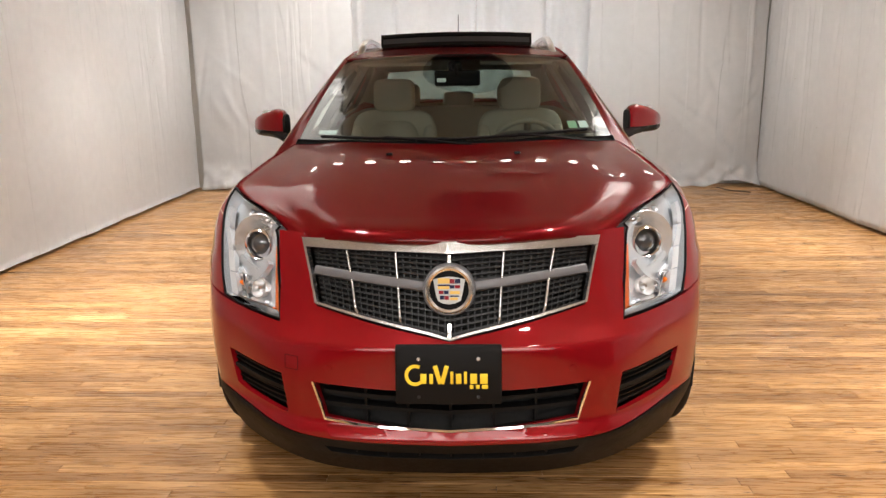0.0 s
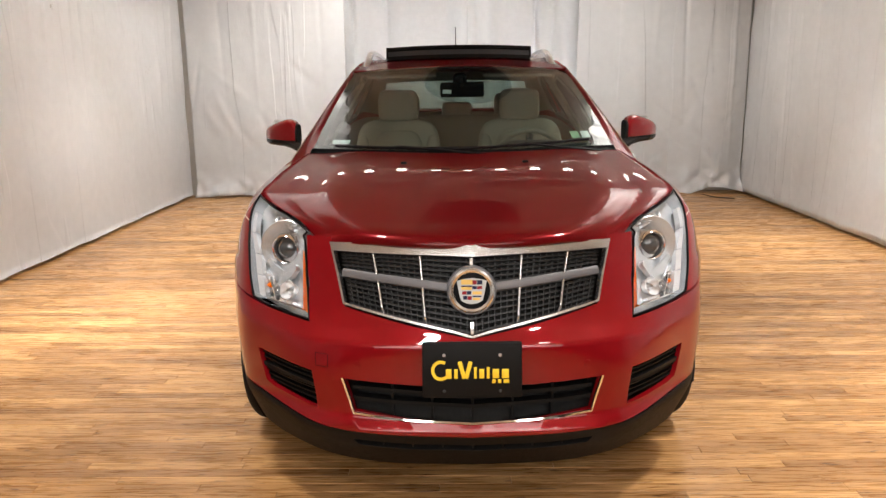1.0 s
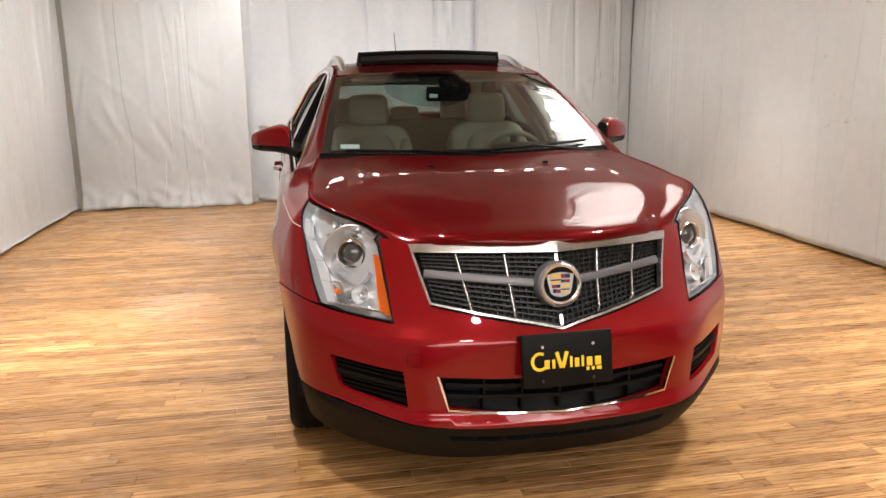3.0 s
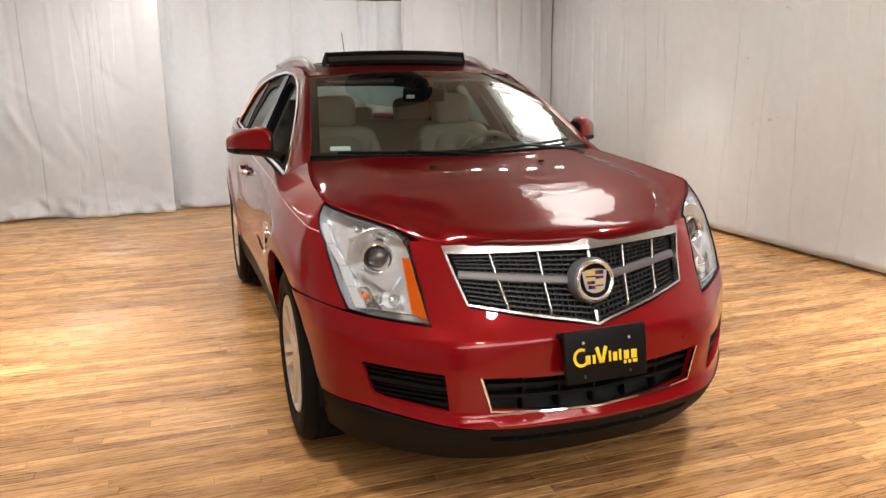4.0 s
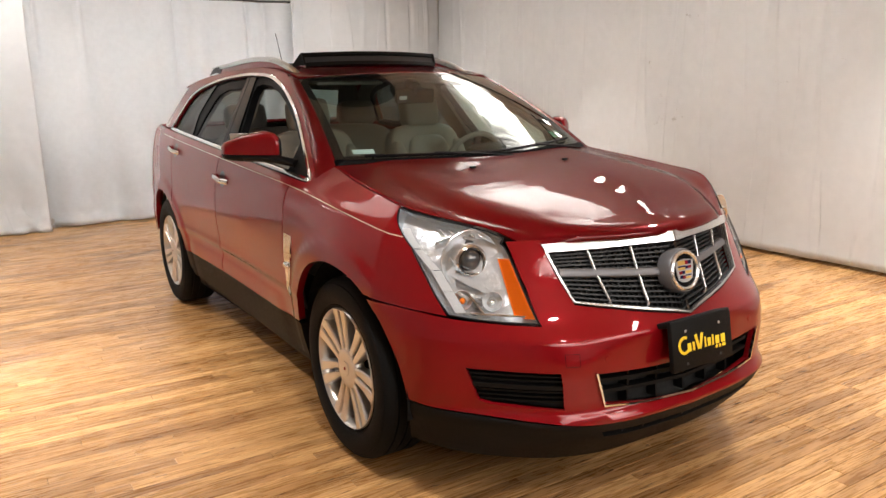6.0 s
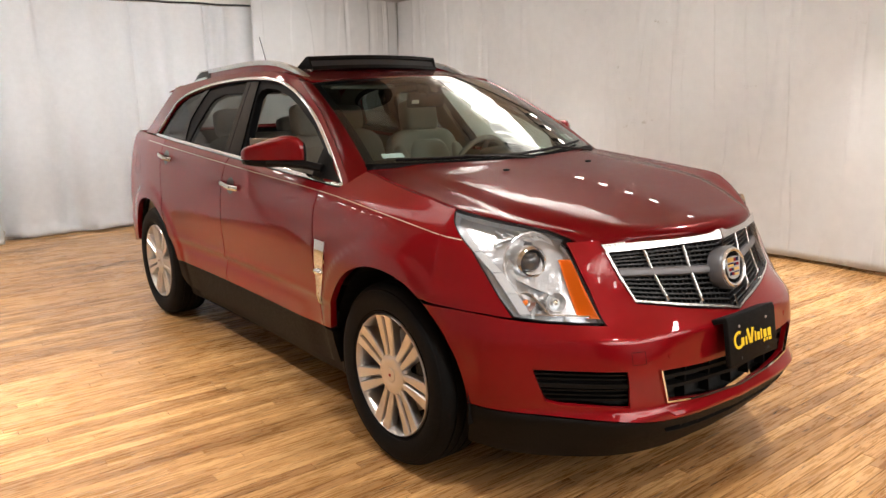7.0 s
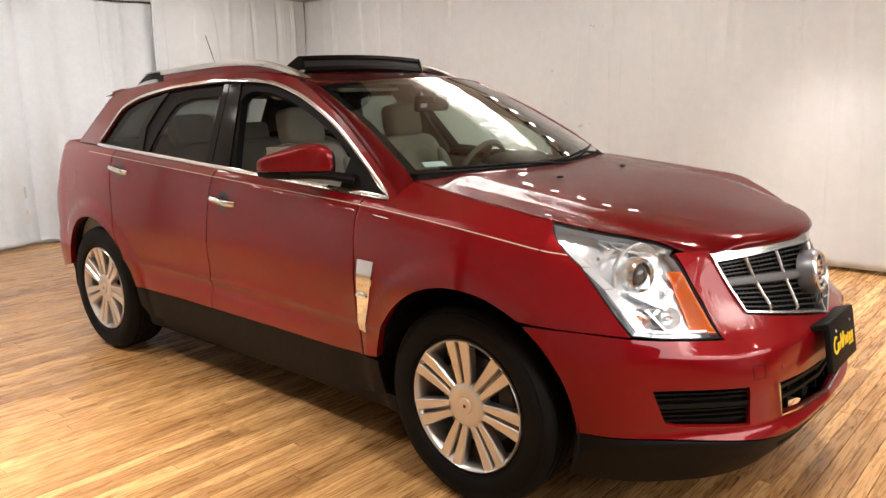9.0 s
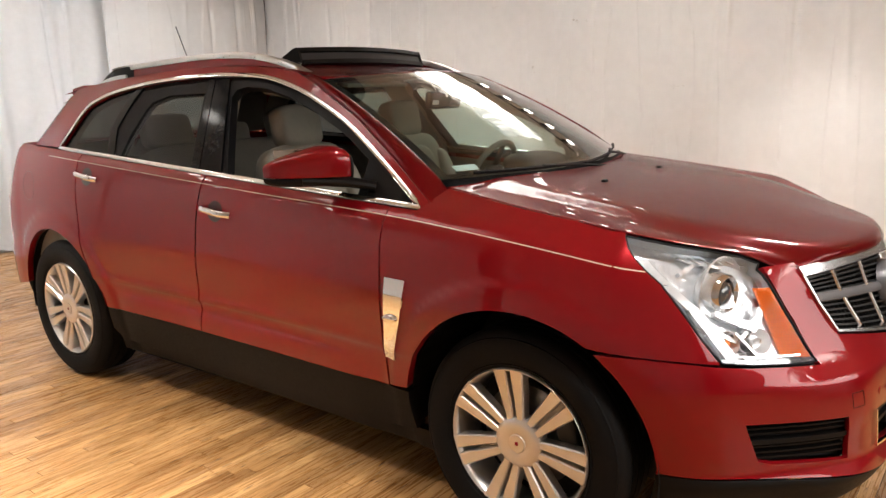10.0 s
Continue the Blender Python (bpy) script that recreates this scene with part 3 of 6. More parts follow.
def diffuser_material(peak):
    """White cloth before lamps: brightest in the middle, pleated."""
    m = mat("diffuser_cloth", (0.9, 0.9, 0.9), emit=((1.0, 0.96, 0.91), 6.0))
    n, l, p = nodes_of(m)
    tc, sep, mp, pleat = n.new("ShaderNodeTexCoord"), n.new("ShaderNodeVectorMath"), n.new("ShaderNodeMapping"), n.new("ShaderNodeTexNoise")
    mp.inputs["Scale"].default_value = (0.6, 9.0, 1.0)
    pleat.inputs["Scale"].default_value, pleat.inputs["Detail"].default_value = 1.5, 5
    sep.operation = "MULTIPLY"
    sep.inputs[1].default_value = (1.6, 0.75, 0)
    ln = n.new("ShaderNodeVectorMath")
    ln.operation = "LENGTH"
    l.new(tc.outputs["Object"], sep.inputs[0])
    l.new(sep.outputs[0], ln.inputs[0])
    l.new(tc.outputs["Object"], mp.inputs["Vector"])
    l.new(mp.outputs[0], pleat.inputs["Vector"])
    wob = n.new("ShaderNodeMath")
    wob.operation, wob.inputs[1].default_value = "MULTIPLY_ADD", 1.5
    l.new(pleat.outputs["Fac"], wob.inputs[0])
    l.new(ln.outputs["Value"], wob.inputs[2])
    fall = n.new("ShaderNodeMapRange")
    fall.inputs["From Min"].default_value, fall.inputs["From Max"].default_value = 1.15, 1.55
    fall.inputs["To Min"].default_value, fall.inputs["To Max"].default_value = peak, peak * 0.03
    l.new(wob.outputs[0], fall.inputs["Value"])
    l.new(fall.outputs[0], p.inputs["Emission Strength"])
    return m


BRIGHT, SOFTER, DIM = diffuser_material(7.5), diffuser_material(10.0), diffuser_material(2.2)
light_bank(pose(-1.60, 4.65, HIGH), 0, DIM, 0.65, 1.4)
light_bank(pose(1.70, 4.70, HIGH), 1, BRIGHT, 0.75, 1.7)
light_bank(pose(-1.2, -1.5, HIGH, 0, 0, 90), 2, SOFTER)
light_bank(pose(1.2, -1.5, HIGH, 0, 0, 90), 3, SOFTER)
# a ceiling ring round each added fill lamp
first = thing("downlight", "round white ceiling ring around an added fill lamp", "light", pose(*FILL_LAMPS[0], HIGH), "downlights")
bm = lathe([(0.0, 0.15), (0.012, 0.15), (0.016, 0.135), (0.004, 0.125)], 32)
bm.transform(Matrix.Rotation(radians(90), 4, "Y"))
part("trim_ring", bm, SHEER, first)
for px, py in FILL_LAMPS[1:]:
    copy_thing(first, pose(px, py, HIGH))
track_row(pose(0.30, 6.35, HIGH), 13, 4, 0.31)
track_row(pose(-0.1, -0.7, HIGH), 7, 25)
track_row(pose(3.0, 4.75, HIGH, 0, 0, 90), 5, -8, 0.33)
track_row(pose(-2.9, 6.5, HIGH, 0, 0, -90), 6, -15, 0.32)
vent = thing("ceiling_vent", "round dark metal ceiling vent", "vent", pose(0.0, 4.95, HIGH))
for k in range(4):
    bm = lathe([(0.0, 0.44 - 0.1 * k), (0.02, 0.44 - 0.1 * k), (0.05, 0.37 - 0.1 * k), (0.045, 0.36 - 0.1 * k)], 40)
    bm.transform(Matrix.Rotation(radians(90), 4, "Y"))
    part("vent_ring", bm, BLACKMETAL, vent, sharp=40)
bm = lathe([(0.002, 0.45), (0.004, 0.3), (0.004, 0.001)], 40)
bm.transform(Matrix.Rotation(radians(90), 4, "Y"))
part("vent_plate", bm, DARK, vent)

# black cable end left on the floor in the corner
cable = [(3.02 + 0.27 * i / 16 - 0.05 * math.sin(i * 0.2), 9.42 - 0.44 * i / 16 + 0.03 * math.sin(i * 0.55), 0.008) for i in range(17)]
tagged(part("floor_cable", sweep(cable, ring(0.006, 8), (0, 0, 1)), BLACKMETAL), "short black cable lying on the wooden floor", "cable")

# ---------------------------------------------------------------- the car: its surfaces
# x: to the car's own left, y: backwards from the front axle, z: up from the floor
AXLE, RWHEEL, WZ = 0.0, 2.81, 0.372
SY = (-0.30, 0.0, 0.45, 1.2, 2.0, 2.8, 3.3)
side_x = [curve(SY, v) for v in (
    (0.860, 0.885, 0.860, 0.845, 0.855, 0.885, 0.86),
    (0.905, 0.932, 0.905, 0.890, 0.895, 0.930, 0.89),
    (0.920, 0.947, 0.928, 0.901, 0.907, 0.941, 0.90),
    (0.925, 0.951, 0.937, 0.917, 0.921, 0.945, 0.90),
    (0.924, 0.952, 0.938, 0.916, 0.919, 0.945, 0.90),
    (0.917, 0.953, 0.945, 0.936, 0.936, 0.942, 0.90))]
side_z = (0.20, 0.42, 0.570, 0.598, 0.632, 0.82)
line_z = curve(SY, (0.968, 1.010, 1.050, 1.090, 1.135, 1.180, 1.20))
line_x = curve(SY, (0.876, 0.905, 0.901, 0.900, 0.900, 0.888, 0.845))
line_k = curve(SY, (0.80, 1.30, 1.60, 1.10, 1.10, 1.10, 1.10))
_side_cache = {}


def side_half(y, z):
    """Half the body's width at a place along it and a height."""
    y = round(y, 5)
    f = _side_cache.get(y)
    if f is None:
        zc, xc, k = float(line_z(y)), float(line_x(y)), float(line_k(y))
        f = curve((*side_z, zc, zc + 0.09, zc + 0.2), [*[c(y) for c in side_x], xc, xc - 0.09 * k, xc - 0.2 * k])
        _side_cache[y] = f
    flare = 0.0
    for cy in (AXLE, RWHEEL):
        r = math.hypot(y - cy, z - WZ)
        if r < 0.65:
            flare += 0.011 / (1 + math.exp((r - 0.525) / 0.008))
    # swage along the foot of the doors
    along = 1 / (1 + math.exp(-(y - AXLE - 0.66) / 0.03)) / (1 + math.exp((y - RWHEEL + 0.56) / 0.03))
    swage = 0.012 * along / (1 + math.exp(max(-40.0, min(40.0, (z - 0.53) / 0.009))))
    return float(f(z)) + flare + swage


UK = (0.0, 0.3, 0.52, 0.72, 0.86)
FZ = (0.18, 0.28, 0.340, 0.362, 0.392, 0.44, 0.54, 0.633, 0.648, 0.70, 0.82, 0.94, 1.06)
nose_x = [curve(FZ, v) for v in (
    (0, 0, 0, 0, 0, 0, 0, 0, 0, 0, 0, 0, 0),
    (0.3, 0.32, 0.318, 0.32, 0.32, 0.32, 0.32, 0.315, 0.31, 0.31, 0.3, 0.3, 0.29),
    (0.5, 0.52, 0.523, 0.525, 0.525, 0.525, 0.53, 0.54, 0.542, 0.545, 0.53, 0.5, 0.48),
    (0.68, 0.71, 0.733, 0.735, 0.736, 0.745, 0.755, 0.76, 0.759, 0.755, 0.735, 0.7, 0.66),
    (0.79, 0.828, 0.851, 0.853, 0.8537, 0.86, 0.868, 0.869, 0.867, 0.862, 0.845, 0.818, 0.76))]
nose_y = [curve(FZ, v) for v in (
    (-0.85, -0.935, -0.969, -0.976, -0.953, -0.95, -0.952, -0.958, -0.95, -0.922, -0.885, -0.842, -0.78),
    (-0.83, -0.915, -0.947, -0.954, -0.929, -0.926, -0.926, -0.92, -0.908, -0.868, -0.802, -0.757, -0.69),
    (-0.76, -0.845, -0.881, -0.888, -0.867, -0.864, -0.866, -0.842, -0.822, -0.772, -0.712, -0.672, -0.61),
    (-0.62, -0.665, -0.681, -0.688, -0.671, -0.668, -0.656, -0.642, -0.636, -0.62, -0.575, -0.522, -0.46),
    (-0.49, -0.512, -0.519, -0.526, -0.521, -0.518, -0.512, -0.508, -0.506, -0.5, -0.468, -0.425, -0.36))]
YJOIN, YTAIL = -0.30, 3.25
UTAIL = 1 + YTAIL - YJOIN
_nose_cache = {}


def body(u, z):
    """The lower body's skin. u: 0 at the nose's middle, 1 before the front wheel, then by the metre along the flank and round the tail."""
    s, u = (-1 if u < 0 else 1), abs(u)
    if u < 1:
        z = round(z, 5)
        f = _nose_cache.get(z)
        if f is None:
            join_x = side_half(YJOIN, z)
            f = curve((*UK, 1.0, 1.12), [(float(a(z)), float(b(z))) for a, b in zip(nose_x, nose_y)] + [(join_x, YJOIN), (side_half(YJOIN + 0.12, z), YJOIN + 0.12)])
            _nose_cache[z] = f
        x, y = f(u)
    elif u <= UTAIL:
        y = u - 1 + YJOIN
        x = side_half(y, z)
    else:
        q = min((u - UTAIL) / 0.9, 1.0) * math.pi / 2
        hatch = 0.56 - 0.95 * max(0.0, z - 0.90)
        y = YTAIL + hatch * math.sin(q)
        x = side_half(YTAIL, z) * max(0.0, math.cos(q)) ** 0.55
    return Vector((s * x, y, z))


def u_of_x(x, z):
    """u on the nose at which the skin stands x out from the middle."""
    lo, hi = 0.0, 1.0
    for _ in range(30):
        m = (lo + hi) / 2
        lo, hi = (m, hi) if body(m, z).x < abs(x) else (lo, m)
    return math.copysign(lo, x)


def u_of_y(y, z):
    if y >= YJOIN:
        return 1 + y - YJOIN
    lo, hi = 0.3, 1.0
    for _ in range(30):
        m = (lo + hi) / 2
        lo, hi = (m, hi) if body(m, z).y < y else (lo, m)
    return lo


def nose(pts):
    """An outline on the nose given as (x, z)."""
    return [(u_of_x(x, z), z) for x, z in pts]


def flank(pts, s=1):
    """An outline on the flank given as (y, z), on the side s."""
    return [(s * u_of_y(y, z), z) for y, z in pts]


def body_out(p):
    return (p.x, (p.y - 1.4) * 0.45, 0.2)


def arch(cy, r, z0, a0, a1, n=22):
    """The edge of a wheel arch, from one angle to the other."""
    return [(cy + r * math.cos(radians(a0 + (a1 - a0) * i / n)), z0 + r * math.sin(radians(a0 + (a1 - a0) * i / n))) for i in range(n + 1)]


def belt_z(y):
    return 1.083 + 0.0577 * (y - 0.417)


belt_x = curve((0.4, 1.2, 2.0, 2.8, 3.1, 3.3, 3.5), (0.838, 0.846, 0.846, 0.833, 0.805, 0.768, 0.70))


def house(y, z):
    """The upper side of the cabin, from the belt to the roof's edge (on the car's left)."""
    h = z - belt_z(y)
    return Vector((float(belt_x(y)) - 0.56 * h - 0.07 * h * h, y, z))


def house_of(s):
    return lambda y, z: Vector((s * house(y, z).x, y, z))


SCREEN_LOW, SCREEN_HIGH = (0.722, 0.40, 1.150), (0.588, 1.10, 1.520)


def screen(a, b):
    """The windscreen: a from -1 to 1 across, b from 0 to 1 up."""
    low = Vector((SCREEN_LOW[0] * a, 0.20 + (SCREEN_LOW[1] - 0.20) * a * a, 1.150))
    high = Vector((SCREEN_HIGH[0] * a, 0.98 + (SCREEN_HIGH[1] - 0.98) * a * a, 1.552 - 0.032 * a * a))
    p = low.lerp(high, b)
    bow = 0.022 * 4 * b * (1 - b)
    return p + Vector((0, -0.45 * bow, 0.85 * bow))


roof_edge_z = curve((1.1, 1.4, 1.8, 2.3, 2.8, 3.2), (1.530, 1.580, 1.600, 1.584, 1.538, 1.475))


def roof(a, y):
    """The roof's skin; a across from -1 to 1."""
    ze = float(roof_edge_z(y))
    xe = house(y, ze).x
    crown = 0.020 + 0.008 * math.sin(math.pi * min(max((y - 1.0) / 2.2, 0), 1))
    return Vector((a * xe, y, ze + crown * (1 - abs(a) ** 2.6)))


HOOD_SIDE = ((-0.645, 0.943), (-0.563, 0.988), (-0.430, 1.026), (-0.300, 1.058), (-0.10, 1.083), (0.14, 1.112), (0.385, 1.143))
hood_edge = curve((0, 0.1, 0.22, 0.42, 0.6, 0.8, 1.0), [(body(u_of_y(y, z), z).x - 0.003, y, z) for y, z in HOOD_SIDE])
hood_mid = curve((0, 0.035, 0.15, 0.35, 0.6, 0.85, 1.0), ((-0.842, 0.953), (-0.818, 0.979), (-0.70, 1.000), (-0.46, 1.048), (-0.17, 1.099), (0.10, 1.137), (0.22, 1.158)))


def hood(a, b):
    """The bonnet's skin: a across, b from its lip to the windscreen."""
    e, c = hood_edge(b), hood_mid(b)
    t = abs(a)
    dome = 0.010 * (1 / (1 + math.exp((t - 0.70 - 0.08 * b) * 34)))
    z = c[1] + (e[2] - c[1]) * t ** 3.0 + dome - 0.010 * (1 - t * t)
    z += 0.006 * math.exp(-(t / 0.22) ** 2) * (1 - b) * min(1.0, b * 8) - 0.011 * math.exp(-((t - 0.82) / 0.075) ** 2) * max(0.0, 1 - 1.1 * b)
    return Vector((e[0] * a, c[0] + (e[1] - c[0]) * t * t, z))


# ---------------------------------------------------------------- the car: outlines
DLO = [(0.417, 1.084), (0.64, 1.225), (0.863, 1.352), (1.088, 1.449), (1.244, 1.500), (1.437, 1.542), (1.705, 1.559), (1.906, 1.558), (2.158, 1.545), (2.333, 1.528), (2.556, 1.492), (2.655, 1.462), (2.715, 1.436), (2.738, 1.415), (2.770, 1.360), (2.804, 1.287), (2.838, 1.224)]


def smooth_loop(pts, n):
    """Rounds the corners of an open run of points."""
    d = [0.0]
    for p, q in zip(pts, pts[1:]):
        d.append(d[-1] + math.dist(p, q))
    f = curve(d, pts)
    return [tuple(float(v) for v in f(d[-1] * i / n)) for i in range(n + 1)]


DLO_TOP = smooth_loop(DLO, 70)
DLO_LOW = [(2.838 - (2.838 - 0.417) * i / 40, belt_z(2.838 - (2.838 - 0.417) * i / 40)) for i in range(41)]
DLO_LOOP = DLO_TOP + DLO_LOW[1:-1]

car = thing("suv_car", "glossy dark red SUV with chrome grille, parked on wooden floor", "car", pose(-0.087, 3.059, 0.0, 0, 0, 0.6))


REAR_EDGE = [(2.965, 1.480), (2.998, 1.430), (3.043, 1.371), (3.090, 1.308), (3.165, 1.230)]


def build_body():
    ARCH_R = 0.445
    # bumper: the whole nose below bonnet and lamps, with its openings
    right = [(0.13, 0.345), (0.30, 0.350), (0.50, 0.362), (0.66, 0.376), (0.76, 0.384)]
    half = nose([(0, 0.343)] + right)
    half += flank([(-0.44, 0.392)] + [p for p in reversed(arch(AXLE, ARCH_R, WZ, 110, 178, 16)) if p[1] < 0.735])
    seam = [(-0.40, 0.728), (-0.50, 0.722), (-0.575, 0.710)]
    half += flank(seam) + nose([(0.74, 0.700), (0.64, 0.690), (0.548, 0.683), (0.556, 0.80), (0.574, 0.950), (0.478, 0.953)])
    half += nose([(0.47, 0.915), (0.424, 0.742), (0.20, 0.700), (0, 0.668)])
    poly = half + [(-u, z) for u, z in reversed(half[1:-1])]
    low_open = [(0.418, 0.528), (0.20, 0.514), (0, 0.510), (-0.20, 0.514), (-0.418, 0.528), (-0.388, 0.416), (-0.2, 0.395), (0, 0.387), (0.2, 0.395), (0.388, 0.416)]
    fog = [(0.535, 0.540), (0.765, 0.545), (0.735, 0.432), (0.70, 0.420), (0.520, 0.408)]
    holes = [nose(low_open), nose(fog), nose([(-x, z) for x, z in fog])]
    bumper = panel("front_bumper", poly, body, PAINT, car, holes, step=0.022, depth=0.018, out=body_out)
    # lower dark cladding of the nose
    lip = nose([(0, 0.338)] + [(x, z - 0.005) for x, z in right]) + flank([(-0.44, 0.387), (-0.425, 0.30), (-0.40, 0.22)]) + nose([(0.70, 0.195), (0.5, 0.185), (0.25, 0.18), (0, 0.18)])
    slot = [(0.40, 0.318), (0.2, 0.306), (0, 0.302), (-0.2, 0.306), (-0.40, 0.318), (-0.38, 0.292), (-0.2, 0.278), (0, 0.274), (0.2, 0.278), (0.38, 0.292)]
    lipp = lip + [(-u, z) for u, z in reversed(lip[1:-1])]
    panel("lower_valance", lipp, body, CLAD, car, [nose(slot)], step=0.025, depth=0.04, off=-0.002, out=body_out, label="black grained plastic valance")
    for s in (-1, 1):
        fl = lambda pts: flank(pts, s)
        # wing, doors, quarter and cladding
        hood_side = [(float(hood_edge(b)[1]), float(hood_edge(b)[2])) for b in (0.985, 0.9, 0.8, 0.7, 0.6, 0.5, 0.42)]
        lamp_out = [(-0.300, 1.050), (-0.318, 1.02), (-0.352, 0.985), (-0.415, 0.930), (-0.475, 0.855), (-0.530, 0.780), (-0.580, 0.718)]
        wing = [(0.522, 0.455)] + [p for p in arch(AXLE, ARCH_R, WZ, 12, 150, 26) if p[1] > 0.455 and not (p[0] < 0 and p[1] < 0.732)]
        wing += [(-0.40, 0.733), (-0.50, 0.727), (-0.578, 0.716)] + list(reversed(lamp_out)) [1:]
        wing += list(reversed(hood_side)) + [(0.40, 1.10), (0.412, 1.078), (0.522, 1.083)]
        panel("wing", fl(wing), body, PAINT, car, step=0.022, depth=0.03, out=body_out)
        front_door = [(0.530, 0.450), (0.530, 0.75), (0.528, 0.95), (0.528, 1.084), (0.8, 1.101), (1.2, 1.124), (1.535, 1.143), (1.545, 1.05), (1.58, 0.80), (1.61, 0.60), (1.63, 0.452)]
        fd = panel("front_door", fl(front_door), body, PAINT, car, step=0.028, depth=0.03, out=body_out)
        rear_door = [(1.638, 0.452), (1.618, 0.60), (1.588, 0.80), (1.553, 1.05), (1.543, 1.144), (2.0, 1.170), (2.545, 1.202), (2.548, 1.05), (2.530, 0.86), (2.49, 0.70), (2.42, 0.58), (2.378, 0.50), (2.368, 0.455)]
        rd = panel("rear_door", fl(rear_door), body, PAINT, car, step=0.028, depth=0.03, out=body_out)
        quarter = [(2.376, 0.455), (2.386, 0.50), (2.428, 0.577), (2.498, 0.697), (2.538, 0.858), (2.556, 1.05), (2.553, 1.2025), (2.81, 1.218), (3.2, 1.235)]
        qu = fl(quarter) + [(s * (UTAIL + q), 1.235) for q in (0.2, 0.4, 0.6, 0.8, 0.9)] + [(s * (UTAIL + q), 0.40) for q in (0.9, 0.7, 0.5, 0.3)]
        qu += fl([p for p in arch(RWHEEL, 0.440, WZ, 12, 166, 26) if p[1] > 0.455])
        panel("rear_quarter", qu, body, PAINT, car, step=0.03, depth=0.03, out=body_out)
        clad_low = [(0.425, 0.30), (0.44, 0.40), (0.435, 0.445), (0.528, 0.447), (1.0, 0.449), (1.63, 0.449), (2.372, 0.450), (2.372, 0.44), (2.372, 0.34), (2.30, 0.285), (1.4, 0.275), (0.6, 0.272)]
        sill = panel("sill_cladding", fl(clad_low), body, CLAD, car, step=0.03, depth=0.05, off=-0.004, out=body_out, label="black grained plastic sill cladding")
        inner = [(0.40, 0.27), (2.40, 0.28), (2.40, 0.20), (0.40, 0.19)]
        panel("sill", fl(inner), body, CLAD, car, step=0.05, depth=0.03, off=-0.045, out=body_out)
        valance = [(s * (UTAIL + q), z) for q, z in ((0.45, 0.40), (0.7, 0.40), (0.9, 0.40), (0.9, 0.27), (0.7, 0.27), (0.47, 0.30))]
        panel("rear_valance", valance, body, CLAD, car, step=0.05, depth=0.04, off=-0.004, out=body_out)
        # cabin frame: pillars and roof rail round the side windows
        outer = [(0.395, 1.105), (0.61, 1.243), (0.84, 1.377), (1.06, 1.478), (1.16, 1.522)]
        outer += [(y, float(roof_edge_z(y))) for y in (1.25, 1.4, 1.6, 1.8, 2.0, 2.3, 2.6, 2.8, 2.92)]
        outer += REAR_EDGE + [(2.89, 1.2265)]
        frame_poly = outer + [(2.855, 1.2245)] + list(reversed(DLO_TOP)) + [(0.40, 1.083)]
        panel("pillar_frame", frame_poly, house_of(s), PAINT, car, step=0.022, depth=0.03, out=(s, 0, 0.3))
        # front pillar skin between the windscreen and the cabin side
        def pillar(u, v, s=s):
            b = -0.07 + 1.07 * v
            w = screen(1, b)
            k = curve((0, 0.3, 0.6, 0.85, 1.0), [house(y, z) for y, z in ((0.395, 1.105), (0.61, 1.243), (0.84, 1.377), (1.06, 1.478), (1.20, 1.540))])
            q = Vector(k(b))
            p = w.lerp(q, u)
            p += Vector((0.5, -0.55, 0.45)) * (0.016 * 4 * u * (1 - u) * min(1.0, max(0.0, b / 0.25)))
            return Vector((s * p.x, p.y, p.z))
        patch("front_pillar", pillar, 8, 30, PAINT, car, depth=0.004, flip=s > 0)
        # bright trim round the side windows
        loop = DLO_LOOP
        hs = house_of(s)
        ups = [normal_of(hs, y, z) * (1 if normal_of(hs, y, z).x * s > 0 else -1) for y, z in loop]
        part("window_trim", sweep([hs(y, z) + n * 0.004 for (y, z), n in zip(loop, ups)], [(-0.010, -0.004), (0.010, -0.004), (0.009, 0.003), (0, 0.005), (-0.009, 0.003)], ups, closed=True), CHROME, car, "bright chrome window surround", sharp=60)
        part("opening_seal", sweep([hs(y, z) - n * 0.034 for (y, z), n in zip(loop, ups)], rect(0.034, 0.030), ups, closed=True), SEAL, car)
        # dark pillars and panes
        def frame_strip(y0, y1, t0, t1, w, name, material, off):
            poly = [(y0, belt_z(y0) + 0.006), (y1, belt_z(y1) + 0.006), (w, t1), (t0, t1)]
            return panel(name, poly, hs, material, car, step=0.04, depth=0.02, off=off, out=(s, 0, 0.3))
        frame_strip(1.488, 1.630, 1.668, 1.548, 1.760, "centre_pillar", GLOSSBLACK, -0.004)
        frame_strip(1.637, 1.692, 1.767, 1.546, 1.808, "centre_pillar", GLOSSBLACK, -0.004)
        panel("window_bar", [(2.318, 1.199), (2.380, 1.203), (2.440, 1.331), (2.402, 1.466), (2.355, 1.516), (2.305, 1.522), (2.345, 1.46), (2.387, 1.331)], hs, GLOSSBLACK, car, step=0.04, depth=0.02, off=-0.006, out=(s, 0, 0.3))
        panel("mirror_sail", [(0.44, 1.092), (0.665, 1.103), (0.665, 1.232), (0.60, 1.194)], hs, CLAD, car, step=0.04, depth=0.02, off=-0.004, out=(s, 0, 0.3))
        seal = smooth_loop([(0.68, 1.108), (0.68, 1.240), (0.863, 1.338), (1.088, 1.435), (1.244, 1.486), (1.437, 1.527), (1.60, 1.540), (1.672, 1.540)], 40) + [(1.490, 1.150)]
